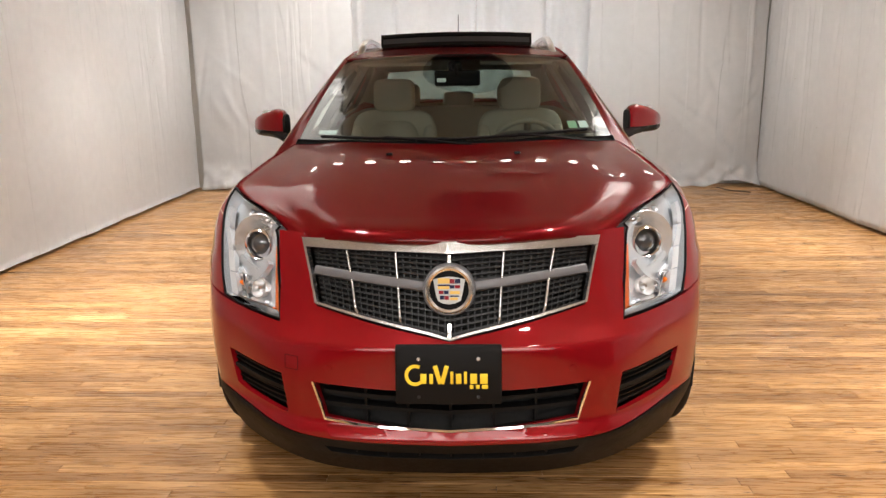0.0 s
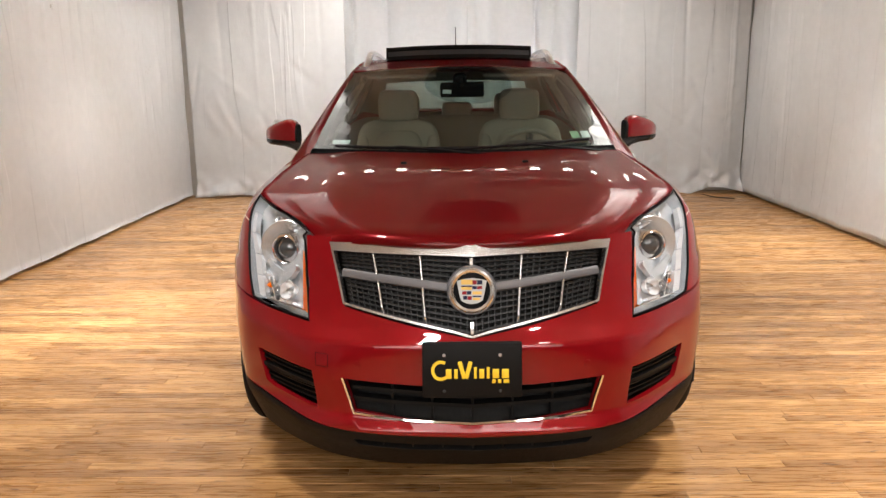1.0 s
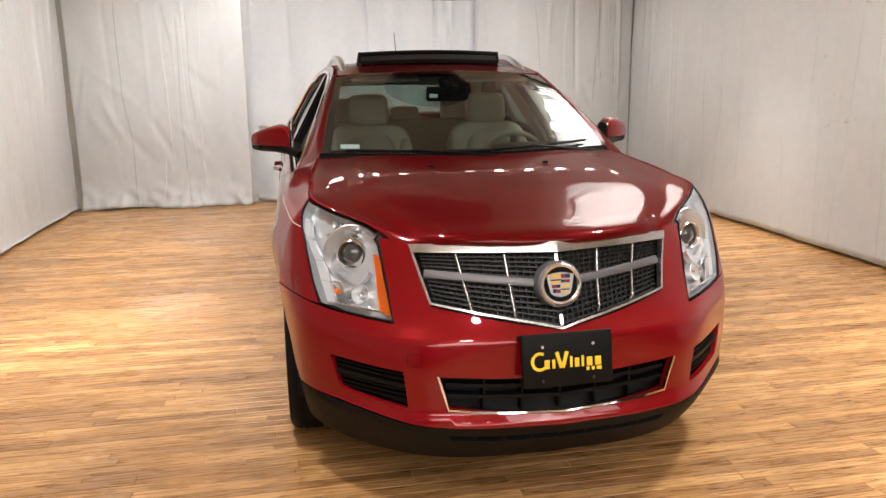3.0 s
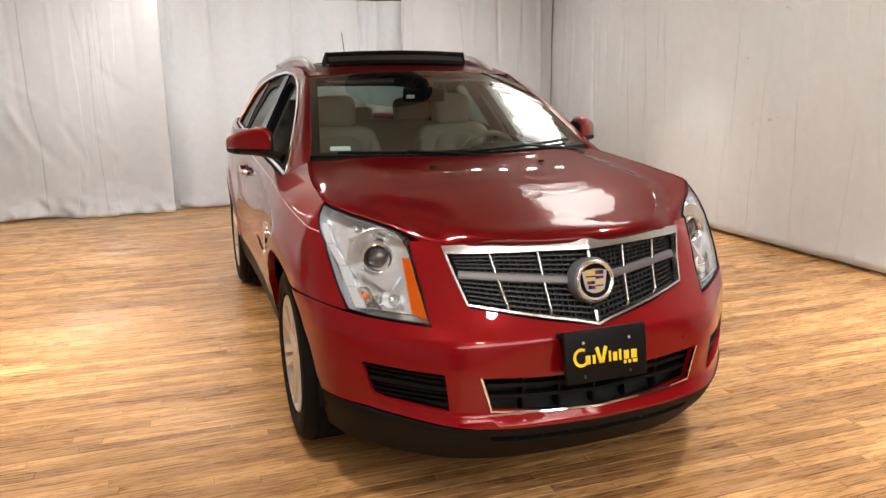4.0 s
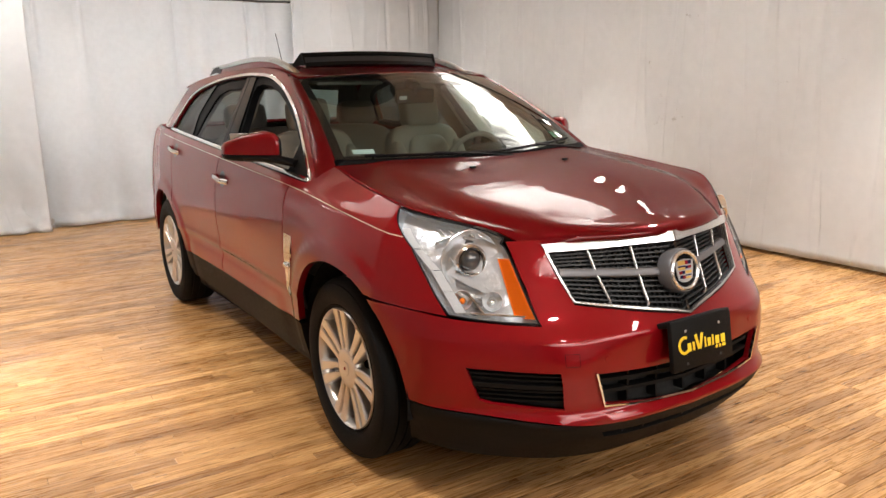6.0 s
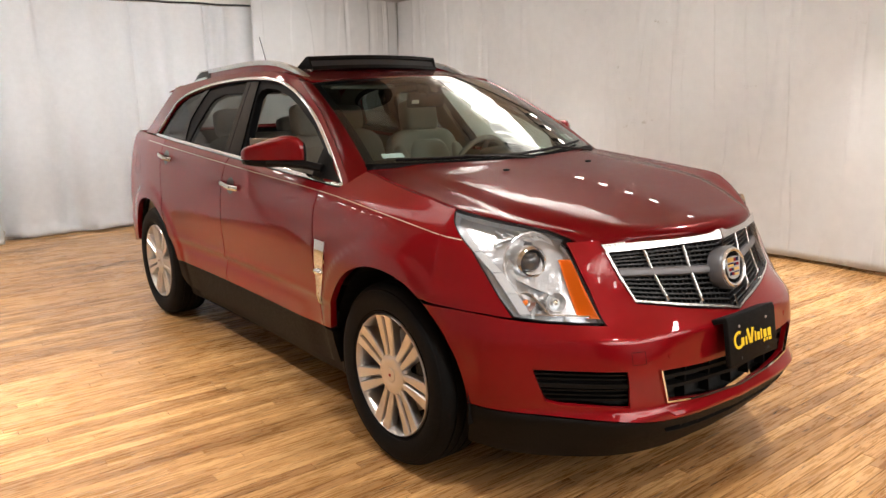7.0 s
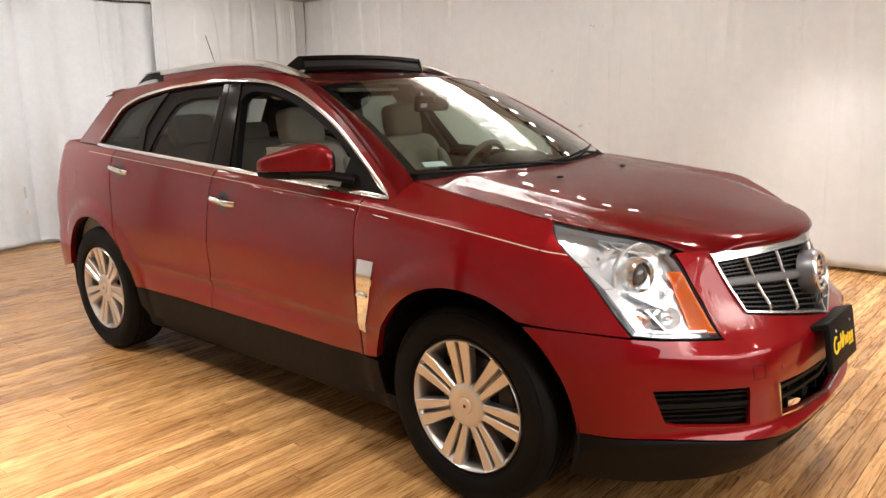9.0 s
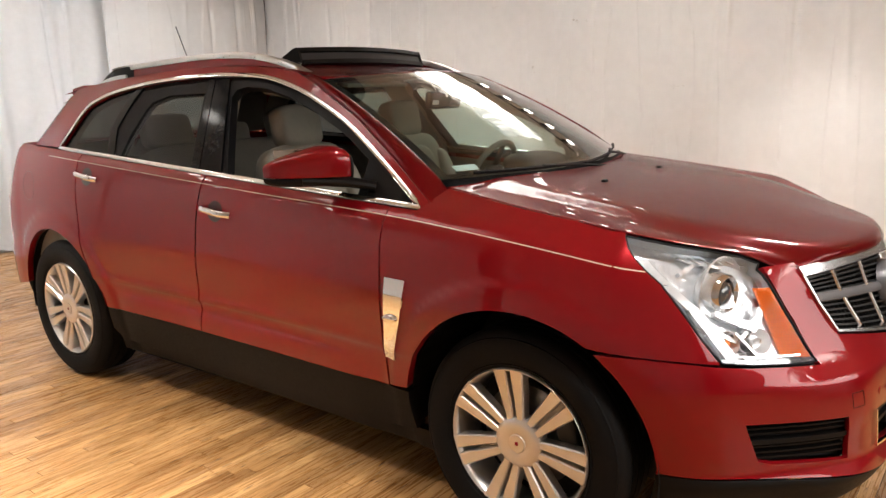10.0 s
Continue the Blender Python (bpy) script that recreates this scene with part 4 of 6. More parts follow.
        inner_seal = [(0.72, 1.112), (0.72, 1.234), (0.88, 1.322), (1.10, 1.414), (1.25, 1.464), (1.42, 1.503), (1.54, 1.512), (1.600, 1.500), (1.618, 1.47), (1.455, 1.150)]
        panel("window_seal", seal, hs, SEAL, car, [inner_seal], step=0.03, depth=0.04, off=-0.014, out=(s, 0, 0.3))
        rs = [(1.685, 1.160), (1.805, 1.540), (2.10, 1.530), (2.31, 1.508), (2.365, 1.40), (2.385, 1.33), (2.322, 1.199)]
        rs_in = [(1.708, 1.168), (1.815, 1.490), (2.07, 1.484), (2.185, 1.455), (2.215, 1.42), (2.262, 1.30), (2.275, 1.197)]
        panel("window_seal", rs, hs, SEAL, car, [rs_in], step=0.03, depth=0.03, off=-0.014, out=(s, 0, 0.3))
        panel("rear_door_glass", rs_in, hs, TINTED, car, step=0.06, depth=0, off=-0.020, out=(s, 0, 0.3), label="lightly tinted side window glass").visible_shadow = False
        qp = [(2.385, 1.203), (2.445, 1.331), (2.405, 1.470), (2.36, 1.515), (2.55, 1.485), (2.66, 1.450), (2.72, 1.420), (2.765, 1.355), (2.795, 1.287), (2.822, 1.228)]
        panel("quarter_glass", qp, hs, PRIVACY, car, step=0.06, depth=0, off=-0.010, out=(s, 0, 0.3), label="dark tinted quarter window glass").visible_shadow = False
        if s > 0:
            panel("front_door_glass", inner_seal, hs, CLEARPANE, car, step=0.06, depth=0, off=-0.020, out=(s, 0, 0.3), label="clear side window glass").visible_shadow = False
    # bonnet
    def bonnet_skin(u, v):
        a, w = 2 * u - 1, (v - 0.03) / 0.97
        return hood(a, w) if w >= 0 else hood(a, 0) + Vector((0, 0.004, -0.010)) * (-w / 0.03)
    patch("bonnet", bonnet_skin, 72, 66, PAINT, car, depth=0.004)
    # painted return below the bonnet's lip, beside the grille
    for s in (-1, 1):
        def lip_return(u, v, s=s):
            top = hood(s * (0.70 + 0.30 * u), 0.0) + Vector((0, 0.010, -0.006))
            q = u_of_x(top.x, 0.944)
            return top.lerp(body(q, 0.944) + Vector((0, 0.006, 0)), v)
        patch("bonnet_return", lip_return, 14, 3, PAINT, car)
    # roof
    def roof_f(u, v):
        a = 2 * u - 1
        y0 = 0.98 + 0.12 * a * a
        return roof(a, y0 + (3.06 - y0) * v) if v > 0 else screen(a, 1.0) + Vector((0, 0.004, 0.002))
    patch("roof_skin", roof_f, 40, 60, PAINT, car, depth=0.004)
    def tail_glass(u, v):
        a = 2 * u - 1
        return Vector((a * (0.575 + 0.11 * v), 3.08 + 0.33 * v + 0.10 * (1 - a * a), 1.510 - 0.02 * a * a - 0.26 * v - 0.04 * v * v))
    rear_run = curve((0, 0.25, 0.5, 0.75, 1.0), [house(y, z) for y, z in REAR_EDGE])
    for s in (-1, 1):
        def wrap(u, v, s=s):
            q, w = Vector(rear_run(v)), tail_glass(1, v)
            p = q.lerp(w, u) + Vector((0.5, 0.6, 0.1)) * (0.020 * 4 * u * (1 - u))
            return Vector((s * p.x, p.y, p.z))
        patch("rear_pillar", wrap, 8, 16, PAINT, car, depth=0.004)
        patch("rear_pillar_lining", lambda u, v: wrap(u, v) + Vector((-s * 0.025, -0.03, 0)), 6, 10, TRIMBEIGE, car)
    patch("tail_panel", tail_glass, 16, 12, TINTED, car, label="dark sloping rear window glass")
    # roof spoiler: a tapered blade with a blunt rear edge
    bm = bmesh.new()
    rows = []
    for i in range(25):
        q = -1 + i / 12
        x, zt, back = 0.592 * q, 1.560 - 0.014 * q * q, 0.045 * (1 - q * q)
        rows.append([bm.verts.new((x, y + (back if k else 0), zt + dz)) for k, (y, dz) in enumerate(((2.80, -0.002), (2.98, -0.002), (3.085, -0.016), (3.10, -0.022), (3.108, -0.07), (3.03, -0.07), (2.90, -0.045)))])
    for r1, r2 in zip(rows, rows[1:]):
        for k in range(7):
            bm.faces.new((r1[k], r1[(k + 1) % 7], r2[(k + 1) % 7], r2[k]))
    bm.faces.new(rows[0])
    bm.faces.new(rows[-1])
    part("spoiler", bm, PAINT, car, sharp=40)
    ws = patch("windscreen", lambda u, v: screen(2 * u - 1, v), 40, 30, SCREEN, car, label="clear windscreen glass with a dark sun band")
    ws.visible_shadow = False
    return bumper


bumper = build_body()

# ---------------------------------------------------------------- the car: lamps, grille, plate
def on_nose(x, z, off=0.0):
    """A place on the nose, off its skin by so much."""
    u = u_of_x(x, z)
    n = normal_of(body, u, z)
    if n.y > 0:
        n = -n
    return body(u, z) + n * off


def nose_normal(x, z):
    u = u_of_x(x, z)
    n = normal_of(body, u, z)
    return -n if n.y > 0 else n


def on_flank(y, z, s, off=0.0):
    u = s * u_of_y(y, z)
    n = normal_of(body, u, z)
    if n.x * s < 0:
        n = -n
    return body(u, z) + n * off


# dark sheet closing the nose, put in for the shade inside
nose_back = nose([(0, 0.21), (0.3, 0.21), (0.6, 0.22), (0.72, 0.30), (0.76, 0.5), (0.76, 0.7), (0.70, 0.90), (0.5, 0.93), (0.25, 0.93), (0, 0.93)])
panel("nose_shade_sheet", nose_back + [(-u, z) for u, z in reversed(nose_back[1:-1])], body, DARK, car, step=0.06, depth=0, off=-0.10, out=body_out)


def build_headlamp(s):
    outline_in = nose([(s * 0.552, 0.692), (s * 0.562, 0.78), (s * 0.572, 0.86), (s * 0.582, 0.93), (s * 0.590, 0.946)])
    rim_top = []
    for b in (0.05, 0.10, 0.16, 0.22, 0.30, 0.37, 0.415):
        e = hood_edge(b)
        rim_top.append((s * u_of_y(float(e[1]), float(e[2]) - 0.004), float(e[2]) - 0.006))
    back = flank([(-0.303, 1.049), (-0.321, 1.019), (-0.355, 0.984), (-0.418, 0.930), (-0.478, 0.855), (-0.533, 0.780), (-0.581, 0.720)], s)
    low = nose([(s * 0.72, 0.706), (s * 0.64, 0.698)])
    loop = outline_in + rim_top + back + low
    bowl = panel("headlamp", loop, body, LAMPWHITE, car, step=0.02, depth=-0.045, off=-0.050, out=body_out, label="clear headlamp with projector and amber corner strip")
    lens = panel("lens", loop, body, LENSGLASS, bowl, step=0.018, depth=0, off=-0.002, out=body_out)
    lens.visible_shadow = False
    # black gasket round the lens
    ring_pts = densify(loop, 0.02)
    outs = []
    for u, z in ring_pts:
        n = normal_of(body, u, z)
        outs.append(n if Vector(body_out(body(u, z))).dot(n) > 0 else -n)
    part("gasket", sweep([body(u, z) + n * -0.003 for (u, z), n in zip(ring_pts, outs)], rect(0.0034, 0.008), outs, closed=True), SEAL, bowl)
    # amber strip along the inner edge
    def strip(u, v):
        z = 0.706 + 0.190 * v
        x = 0.5575 + 0.115 * (z - 0.70)
        return on_nose(s * x, z, -0.005).lerp(on_nose(s * (x + 0.052), z + 0.012, -0.047), u * (1.0 - 0.42 * v))
    patch("amber_reflector", strip, 4, 14, AMBER, bowl, depth=0.003, label="amber side reflector strip")
    # upright light guide along the outer edge, in blocks
    for k in range(4):
        z0, z1 = 0.728 + k * 0.0675, 0.7935 + k * 0.0675
        yy = lambda z: -0.583 + (z - 0.72) * 0.72 + max(0, z - 0.85) * 0.35
        guide = flank([(yy(z0) - 0.016, z0), (yy(z1) - 0.016, z1), (yy(z1) - 0.040, z1), (yy(z0) - 0.040, z0)], s)
        panel("light_guide", guide, body, LENSWHITE, bowl, step=0.03, depth=0.02, off=-0.014, out=body_out)
    # projector
    c = Vector((s * 0.668, -0.548, 0.882))
    face = Matrix.Translation(c) @ Vector((s * 0.28, -1, 0.02)).to_track_quat("X", "Z").to_matrix().to_4x4()
    ring_bm = lathe([(-0.06, 0.062), (-0.02, 0.060), (0.0, 0.057), (0.006, 0.050), (0.0, 0.044), (-0.015, 0.041), (-0.05, 0.041)], 36)
    ring_bm.transform(face)
    part("projector_ring", ring_bm, CHROME, bowl, sharp=50)
    ball = lathe([(-0.03, 0.042), (-0.016, 0.040), (-0.006, 0.034), (0.002, 0.024), (0.006, 0.012), (0.007, 0.001)], 32)
    ball.transform(face)
    part("projector_lens", ball, BULB, bowl)
    dish = lathe([(-0.065, 0.05), (-0.045, 0.085), (-0.015, 0.105), (-0.018, 0.108), (-0.05, 0.088), (-0.07, 0.05)], 36)
    dish.transform(face)
    part("reflector_dish", dish, REFLECTOR, bowl, sharp=50)
    # shelves and lower chambers
    for z0, x0, x1, tilt, dz in ((0.962, 0.655, 0.765, 0.02, 0.010), (0.818, 0.655, 0.790, -0.05, 0.012), (0.728, 0.640, 0.775, 0.0, 0.008)):
        pts, ups = [], []
        for i in range(9):
            t = i / 8
            x, z = x0 + (x1 - x0) * t, z0 + tilt * (1 - 2 * abs(t - 0.45))
            pts.append(on_nose(s * x, z, -0.040))
            ups.append(nose_normal(s * x, z))
        part("lamp_shelf", sweep(pts, rect(dz, 0.022), ups), REFLECTOR, bowl)
    for x, z, r in ((0.745, 0.768, 0.034), (0.662, 0.765, 0.034), (0.705, 0.758, 0.020)):
        cup = lathe([(-0.045, r * 0.25), (-0.032, r * 0.7), (-0.008, r), (-0.010, r * 1.06), (-0.04, r * 0.8)], 24)
        n = nose_normal(s * x, z)
        cup.transform(Matrix.Translation(on_nose(s * x, z, -0.014)) @ n.to_track_quat("X", "Z").to_matrix().to_4x4())
        part("indicator_cup", cup, REFLECTOR, bowl, sharp=50)
        tip = lathe([(-0.04, r * 0.3), (-0.02, r * 0.28), (-0.012, r * 0.16), (-0.010, 0.001)], 14)
        tip.transform(Matrix.Translation(on_nose(s * x, z, -0.012)) @ n.to_track_quat("X", "Z").to_matrix().to_4x4())
        part("indicator_bulb", tip, AMBER if x > 0.73 else CHROME, bowl)
    # pale bent plate below the projector, an upright wall between the lower chambers, a thin sill
    bent = [(s * x, z) for x, z in ((0.622, 0.838), (0.642, 0.810), (0.668, 0.788), (0.700, 0.806), (0.748, 0.842), (0.742, 0.856), (0.700, 0.832), (0.668, 0.818), (0.645, 0.832), (0.628, 0.852))]
    panel("bent_plate", nose(bent), body, LAMPWHITE, bowl, step=0.016, depth=0.022, off=-0.016, out=body_out)
    wall = [on_nose(s * (0.694 + 0.006 * i), 0.722 + 0.014 * i, -0.026) for i in range(6)]
    part("chamber_wall", sweep(wall, rect(0.005, 0.036), [nose_normal(s * 0.70, 0.75)] * 6), CHROME, bowl)
    sill = [on_nose(s * (0.585 + 0.021 * i), 0.716 + 0.0015 * i, -0.020) for i in range(8)]
    part("lamp_sill", sweep(sill, rect(0.005, 0.030), [nose_normal(s * (0.585 + 0.021 * i), 0.72) for i in range(8)]), CHROME, bowl)
    for k in range(5):
        t = k / 4
        pts = [on_nose(s * (0.635 + 0.10 * t), 0.985 + 0.020 * t, -0.04), on_nose(s * (0.628 + 0.10 * t), 0.968 + 0.012 * t, -0.02)]
        part("lamp_rib", sweep(pts, rect(0.016, 0.004), (0, -1, 0.3)), REFLECTOR, bowl)


LENSWHITE = mat("light_guide_plastic", (0.66, 0.69, 0.72), rough=0.2, coat=0.6, metal=0.3, vary=0.06)
for side in (-1, 1):
    build_headlamp(side)


def grille_low(x):
    return 0.680 + (0.754 - 0.680) * abs(x) / 0.424


def grille_top(x):
    return 0.914 - 0.004 * abs(x) / 0.47


def grille_half(t):
    return 0.418 + (0.460 - 0.418) * t


def grille_at(q, t, off):
    """A place in the grille's opening: q across from -1 to 1, t from its lower to its upper edge."""
    x = q * grille_half(t)
    return on_nose(x, grille_low(x) + (grille_top(x) - grille_low(x)) * t, off)


def build_grille():
    bm = bmesh.new()
    rows = [0.035 + 0.082 * k for k in range(6)] + [0.660 + 0.074 * k for k in range(5)]
    for t in rows:
        pts = [grille_at(-0.985 + 1.97 * i / 24, t, -0.030) for i in range(25)]
        join(bm, sweep(pts, rect(0.0055, 0.026), (0, -1, 0.35)))
    for k in range(41):
        q = -0.975 + 1.95 * k / 40
        for t0, t1 in ((0.0, 0.53), (0.63, 1.0)):
            pts = [grille_at(q, t0 + (t1 - t0) * i / 5, -0.036) for i in range(6)]
            join(bm, sweep(pts, rect(0.0035, 0.012), (0, -1, 0.35)))
    g = part("grille", bm, MESHGREY, car, "dark grey mesh grille behind chrome bars", sharp=30)
    back = nose([(x, grille_low(x) - 0.004) for x in (-0.424, -0.2, 0, 0.2, 0.424)] + [(x, grille_top(x) + 0.006) for x in (0.468, 0.2, 0, -0.2, -0.468)])
    panel("grille_backing", back, body, DARK, g, step=0.05, depth=0, off=-0.06, out=body_out)
    # grey cross bar
    pts = [grille_at(-0.99 + 1.98 * i / 30, 0.58, -0.012) for i in range(31)]
    part("cross_bar", sweep(pts, [(-0.017, -0.012), (0.017, -0.012), (0.013, 0.006), (0, 0.010), (-0.013, 0.006)], (0, -1, 0.35)), GREYBAR, g, "satin grey cross bar", sharp=60)
    # chrome blades
    for q in (-0.70, -0.36, 0.36, 0.70):
        for t0, t1 in ((0.02, 0.525), (0.635, 1.0)):
            pts = [grille_at(q * (1 + 0.02 * (t0 + (t1 - t0) * i / 8)), t0 + (t1 - t0) * i / 8, -0.004 - (0.020 if i == 0 and t0 < 0.1 else 0)) for i in range(9)]
            part("grille_blade", sweep(pts, [(-0.004, -0.005), (0.004, -0.005), (0.0035, 0.002), (0, 0.004), (-0.0035, 0.002)], (0, -1, 0.35)), BRUSHED, g, sharp=60)
    for t0, t1 in ((0.0, 0.16), (0.90, 1.0)):
        pts = [grille_at(0, t0 + (t1 - t0) * i / 3, -0.004) for i in range(4)]
        part("grille_blade", sweep(pts, rect(0.010, 0.014), (0, -1, 0.35)), CHROME, g)
    # chrome surround: thin below and at the sides, a deep bar above
    low = [(-0.470, 0.918), (-0.446, 0.83), (-0.424, 0.750)] + [(x, grille_low(x) - 0.004) for x in (-0.35, -0.25, -0.15, -0.06)] + [(0, 0.673)]
    low = low + [(-x, z) for x, z in reversed(low[:-1])]
    part("grille_surround", sweep([on_nose(x, z, 0.004) for x, z in low], [(-0.0045, -0.02), (0.0045, -0.02), (0.004, 0.003), (-0.004, 0.003)], [nose_normal(x, z) for x, z in low]), BRUSHED, g, "chrome grille surround", sharp=40)
    bar = [(0.478, 0.937), (0.30, 0.946), (0.12, 0.950), (0, 0.951), (-0.12, 0.950), (-0.30, 0.946), (-0.478, 0.937), (-0.470, 0.912), (-0.30, 0.914), (-0.12, 0.917), (0, 0.918), (0.12, 0.917), (0.30, 0.914), (0.470, 0.912)]
    panel("grille_top_bar", nose(bar), body, BRUSHED, g, step=0.014, depth=0.03, off=0.010, out=body_out, label="wide brushed chrome bar")
    # round emblem
    c = on_nose(0, 0.815, 0.014)
    face = Matrix.Translation(c) @ Vector((0, -1, 0.20)).to_track_quat("X", "Z").to_matrix().to_4x4()
    stem = lathe([(-0.05, 0.080), (-0.005, 0.080), (0.004, 0.076), (0.004, 0.070)], 48)
    stem.transform(face)
    emblem = part("emblem", stem, GREYBAR, g, "round chrome emblem with a coloured crest", sharp=50)
    for name, prof, m in (("emblem_ring", [(0.0, 0.074), (0.010, 0.072), (0.014, 0.066), (0.010, 0.059), (0.0, 0.057)], BRUSHED), ("emblem_field", [(0.003, 0.060), (0.004, 0.03), (0.004, 0.001)], GLOSSBLACK)):
        bm = lathe(prof, 48)
        bm.transform(face)
        part(name, bm, m, emblem)
    def crest(pts, lift, m, name):
        bm = bmesh.new()
        a = [bm.verts.new(face @ Vector((lift, x, z))) for x, z in pts]
        b = [bm.verts.new(face @ Vector((0.003, x, z))) for x, z in pts]
        bm.faces.new(a)
        for i in range(len(pts)):
            j = (i + 1) % len(pts)
            bm.faces.new((a[i], a[j], b[j], b[i]))
        part(name, bm, m, emblem, smooth=False)
    shield = [(-0.048, 0.032), (-0.024, 0.038), (0, 0.041), (0.024, 0.038), (0.048, 0.032), (0.040, -0.012), (0.034, -0.032), (0.018, -0.040), (0, -0.043), (-0.018, -0.040), (-0.034, -0.032), (-0.040, -0.012)]
    crest(shield, 0.007, LENSWHITE, "crest")
    cells = ((-0.034, 0.020, 0.036, 0.016, GOLD), (-0.034, 0.012, 0.036, 0.005, ENBLUE), (-0.034, 0.003, 0.034, 0.010, GOLD), (0.002, 0.020, 0.014, 0.014, ENRED), (0.017, 0.020, 0.017, 0.014, ENBLUE), (0.002, 0.005, 0.014, 0.010, ENBLUE), (0.017, 0.005, 0.016, 0.010, ENRED),
             (-0.031, -0.012, 0.014, 0.011, ENRED), (-0.016, -0.012, 0.014, 0.011, ENBLUE), (-0.028, -0.028, 0.013, 0.012, ENBLUE), (-0.014, -0.029, 0.013, 0.012, ENRED), (0.002, -0.012, 0.030, 0.010, GOLD), (0.002, -0.020, 0.028, 0.004, ENBLUE), (0.002, -0.030, 0.024, 0.008, GOLD))
    for x, z, w, h, m in cells:
        crest([(x, z), (x + w, z), (x + w, z + h), (x, z + h)], 0.0085, m, "crest_field")


build_grille()


def build_lower_grilles():
    low = nose([(0.418, 0.528), (0.20, 0.514), (0, 0.510), (-0.20, 0.514), (-0.418, 0.528), (-0.388, 0.416), (-0.2, 0.395), (0, 0.387), (0.2, 0.395), (0.388, 0.416)])
    g = panel("lower_grille", low, body, DARK, car, step=0.04, depth=0, off=-0.075, out=body_out, label="black lower air intake with slats")
    for z0 in (0.430, 0.468):
        pts = [on_nose(-0.40 + 0.80 * i / 20, z0 + 0.020 * abs(-1 + 2 * i / 20), -0.045) for i in range(21)]
        part("slat", sweep(pts, rect(0.012, 0.05), (0, -1, 0.1)), CLAD, g)
    for x in (-0.27, -0.135, 0, 0.135, 0.27):
        pts = [on_nose(x, 0.395 + 0.125 * i / 4, -0.05) for i in range(5)]
        part("upright", sweep(pts, rect(0.008, 0.04), (0, -1, 0)), CLAD, g)
    trim = [(0.424, 0.534), (0.402, 0.46), (0.390, 0.412), (0.30, 0.401), (0.2, 0.391), (0.1, 0.386), (0, 0.383)]
    trim = trim + [(-x, z) for x, z in reversed(trim[:-1])]
    part("intake_trim", sweep([on_nose(x, z, 0.006) for x, z in trim], rect(0.007, 0.010), [nose_normal(x, z) for x, z in trim]), CHROME, g, "thin chrome intake trim")
    slot = nose([(0.40, 0.32), (0.2, 0.308), (0, 0.304), (-0.2, 0.308), (-0.40, 0.32), (-0.38, 0.29), (-0.2, 0.276), (0, 0.272), (0.2, 0.276), (0.38, 0.29)])
    sl = panel("chin_slot", slot, body, DARK, car, step=0.05, depth=0, off=-0.035, out=body_out)
    for x in (-0.3, -0.2, -0.1, 0, 0.1, 0.2, 0.3):
        part("slot_rib", sweep([on_nose(x, 0.272, -0.02), on_nose(x, 0.318, -0.02)], rect(0.006, 0.02), (0, -1, 0)), CLAD, sl)
    for s in (-1, 1):
        fog = [(0.530, 0.542), (0.770, 0.548), (0.738, 0.430), (0.70, 0.418), (0.515, 0.406)]
        f = panel("side_intake", nose([(s * x, z) for x, z in fog]), body, MESHGREY, car, step=0.03, depth=0, off=-0.040, out=body_out, label="black ribbed side intake")
        for k, (z0, w) in enumerate(((0.432, 0.005), (0.449, 0.005), (0.466, 0.005), (0.484, 0.014), (0.506, 0.005), (0.522, 0.005))):
            pts = [on_nose(s * (0.522 + (0.212 + 0.006 * k) * i / 10), z0 + 0.004 * i / 10, -0.026 + (0.008 if w > 0.01 else 0)) for i in range(11)]
            part("slat", sweep(pts, rect(w, 0.022), [nose_normal(s * (0.522 + 0.21 * i / 10), z0) for i in range(11)]), CLAD, f)
        # tow-eye cover and parking sensor
        for name, cx, cz, hw, hh in (("tow_cover", 0.497, 0.582, 0.022, 0.021),) if s < 0 else ():
            lp = [(s * (cx - hw), cz - hh), (s * (cx + hw), cz - hh), (s * (cx + hw), cz + hh), (s * (cx - hw), cz + hh)]
            part("tow_cover_seam", sweep([on_nose(x, z, 0.0004) for x, z in densify(lp, 0.01)], rect(0.0014, 0.0010), [nose_normal(x, z) for x, z in densify(lp, 0.01)], closed=True), GLOSSBLACK, bumper)
        n = nose_normal(s * 0.375, 0.575)
        bm = lathe([(0.0, 0.012), (0.0015, 0.0115), (0.002, 0.008), (0.002, 0.001)], 20)
        bm.transform(Matrix.Translation(on_nose(s * 0.375, 0.575, 0.0)) @ n.to_track_quat("X", "Z").to_matrix().to_4x4())
        part("parking_sensor", bm, PAINT, bumper)


build_lower_grilles()


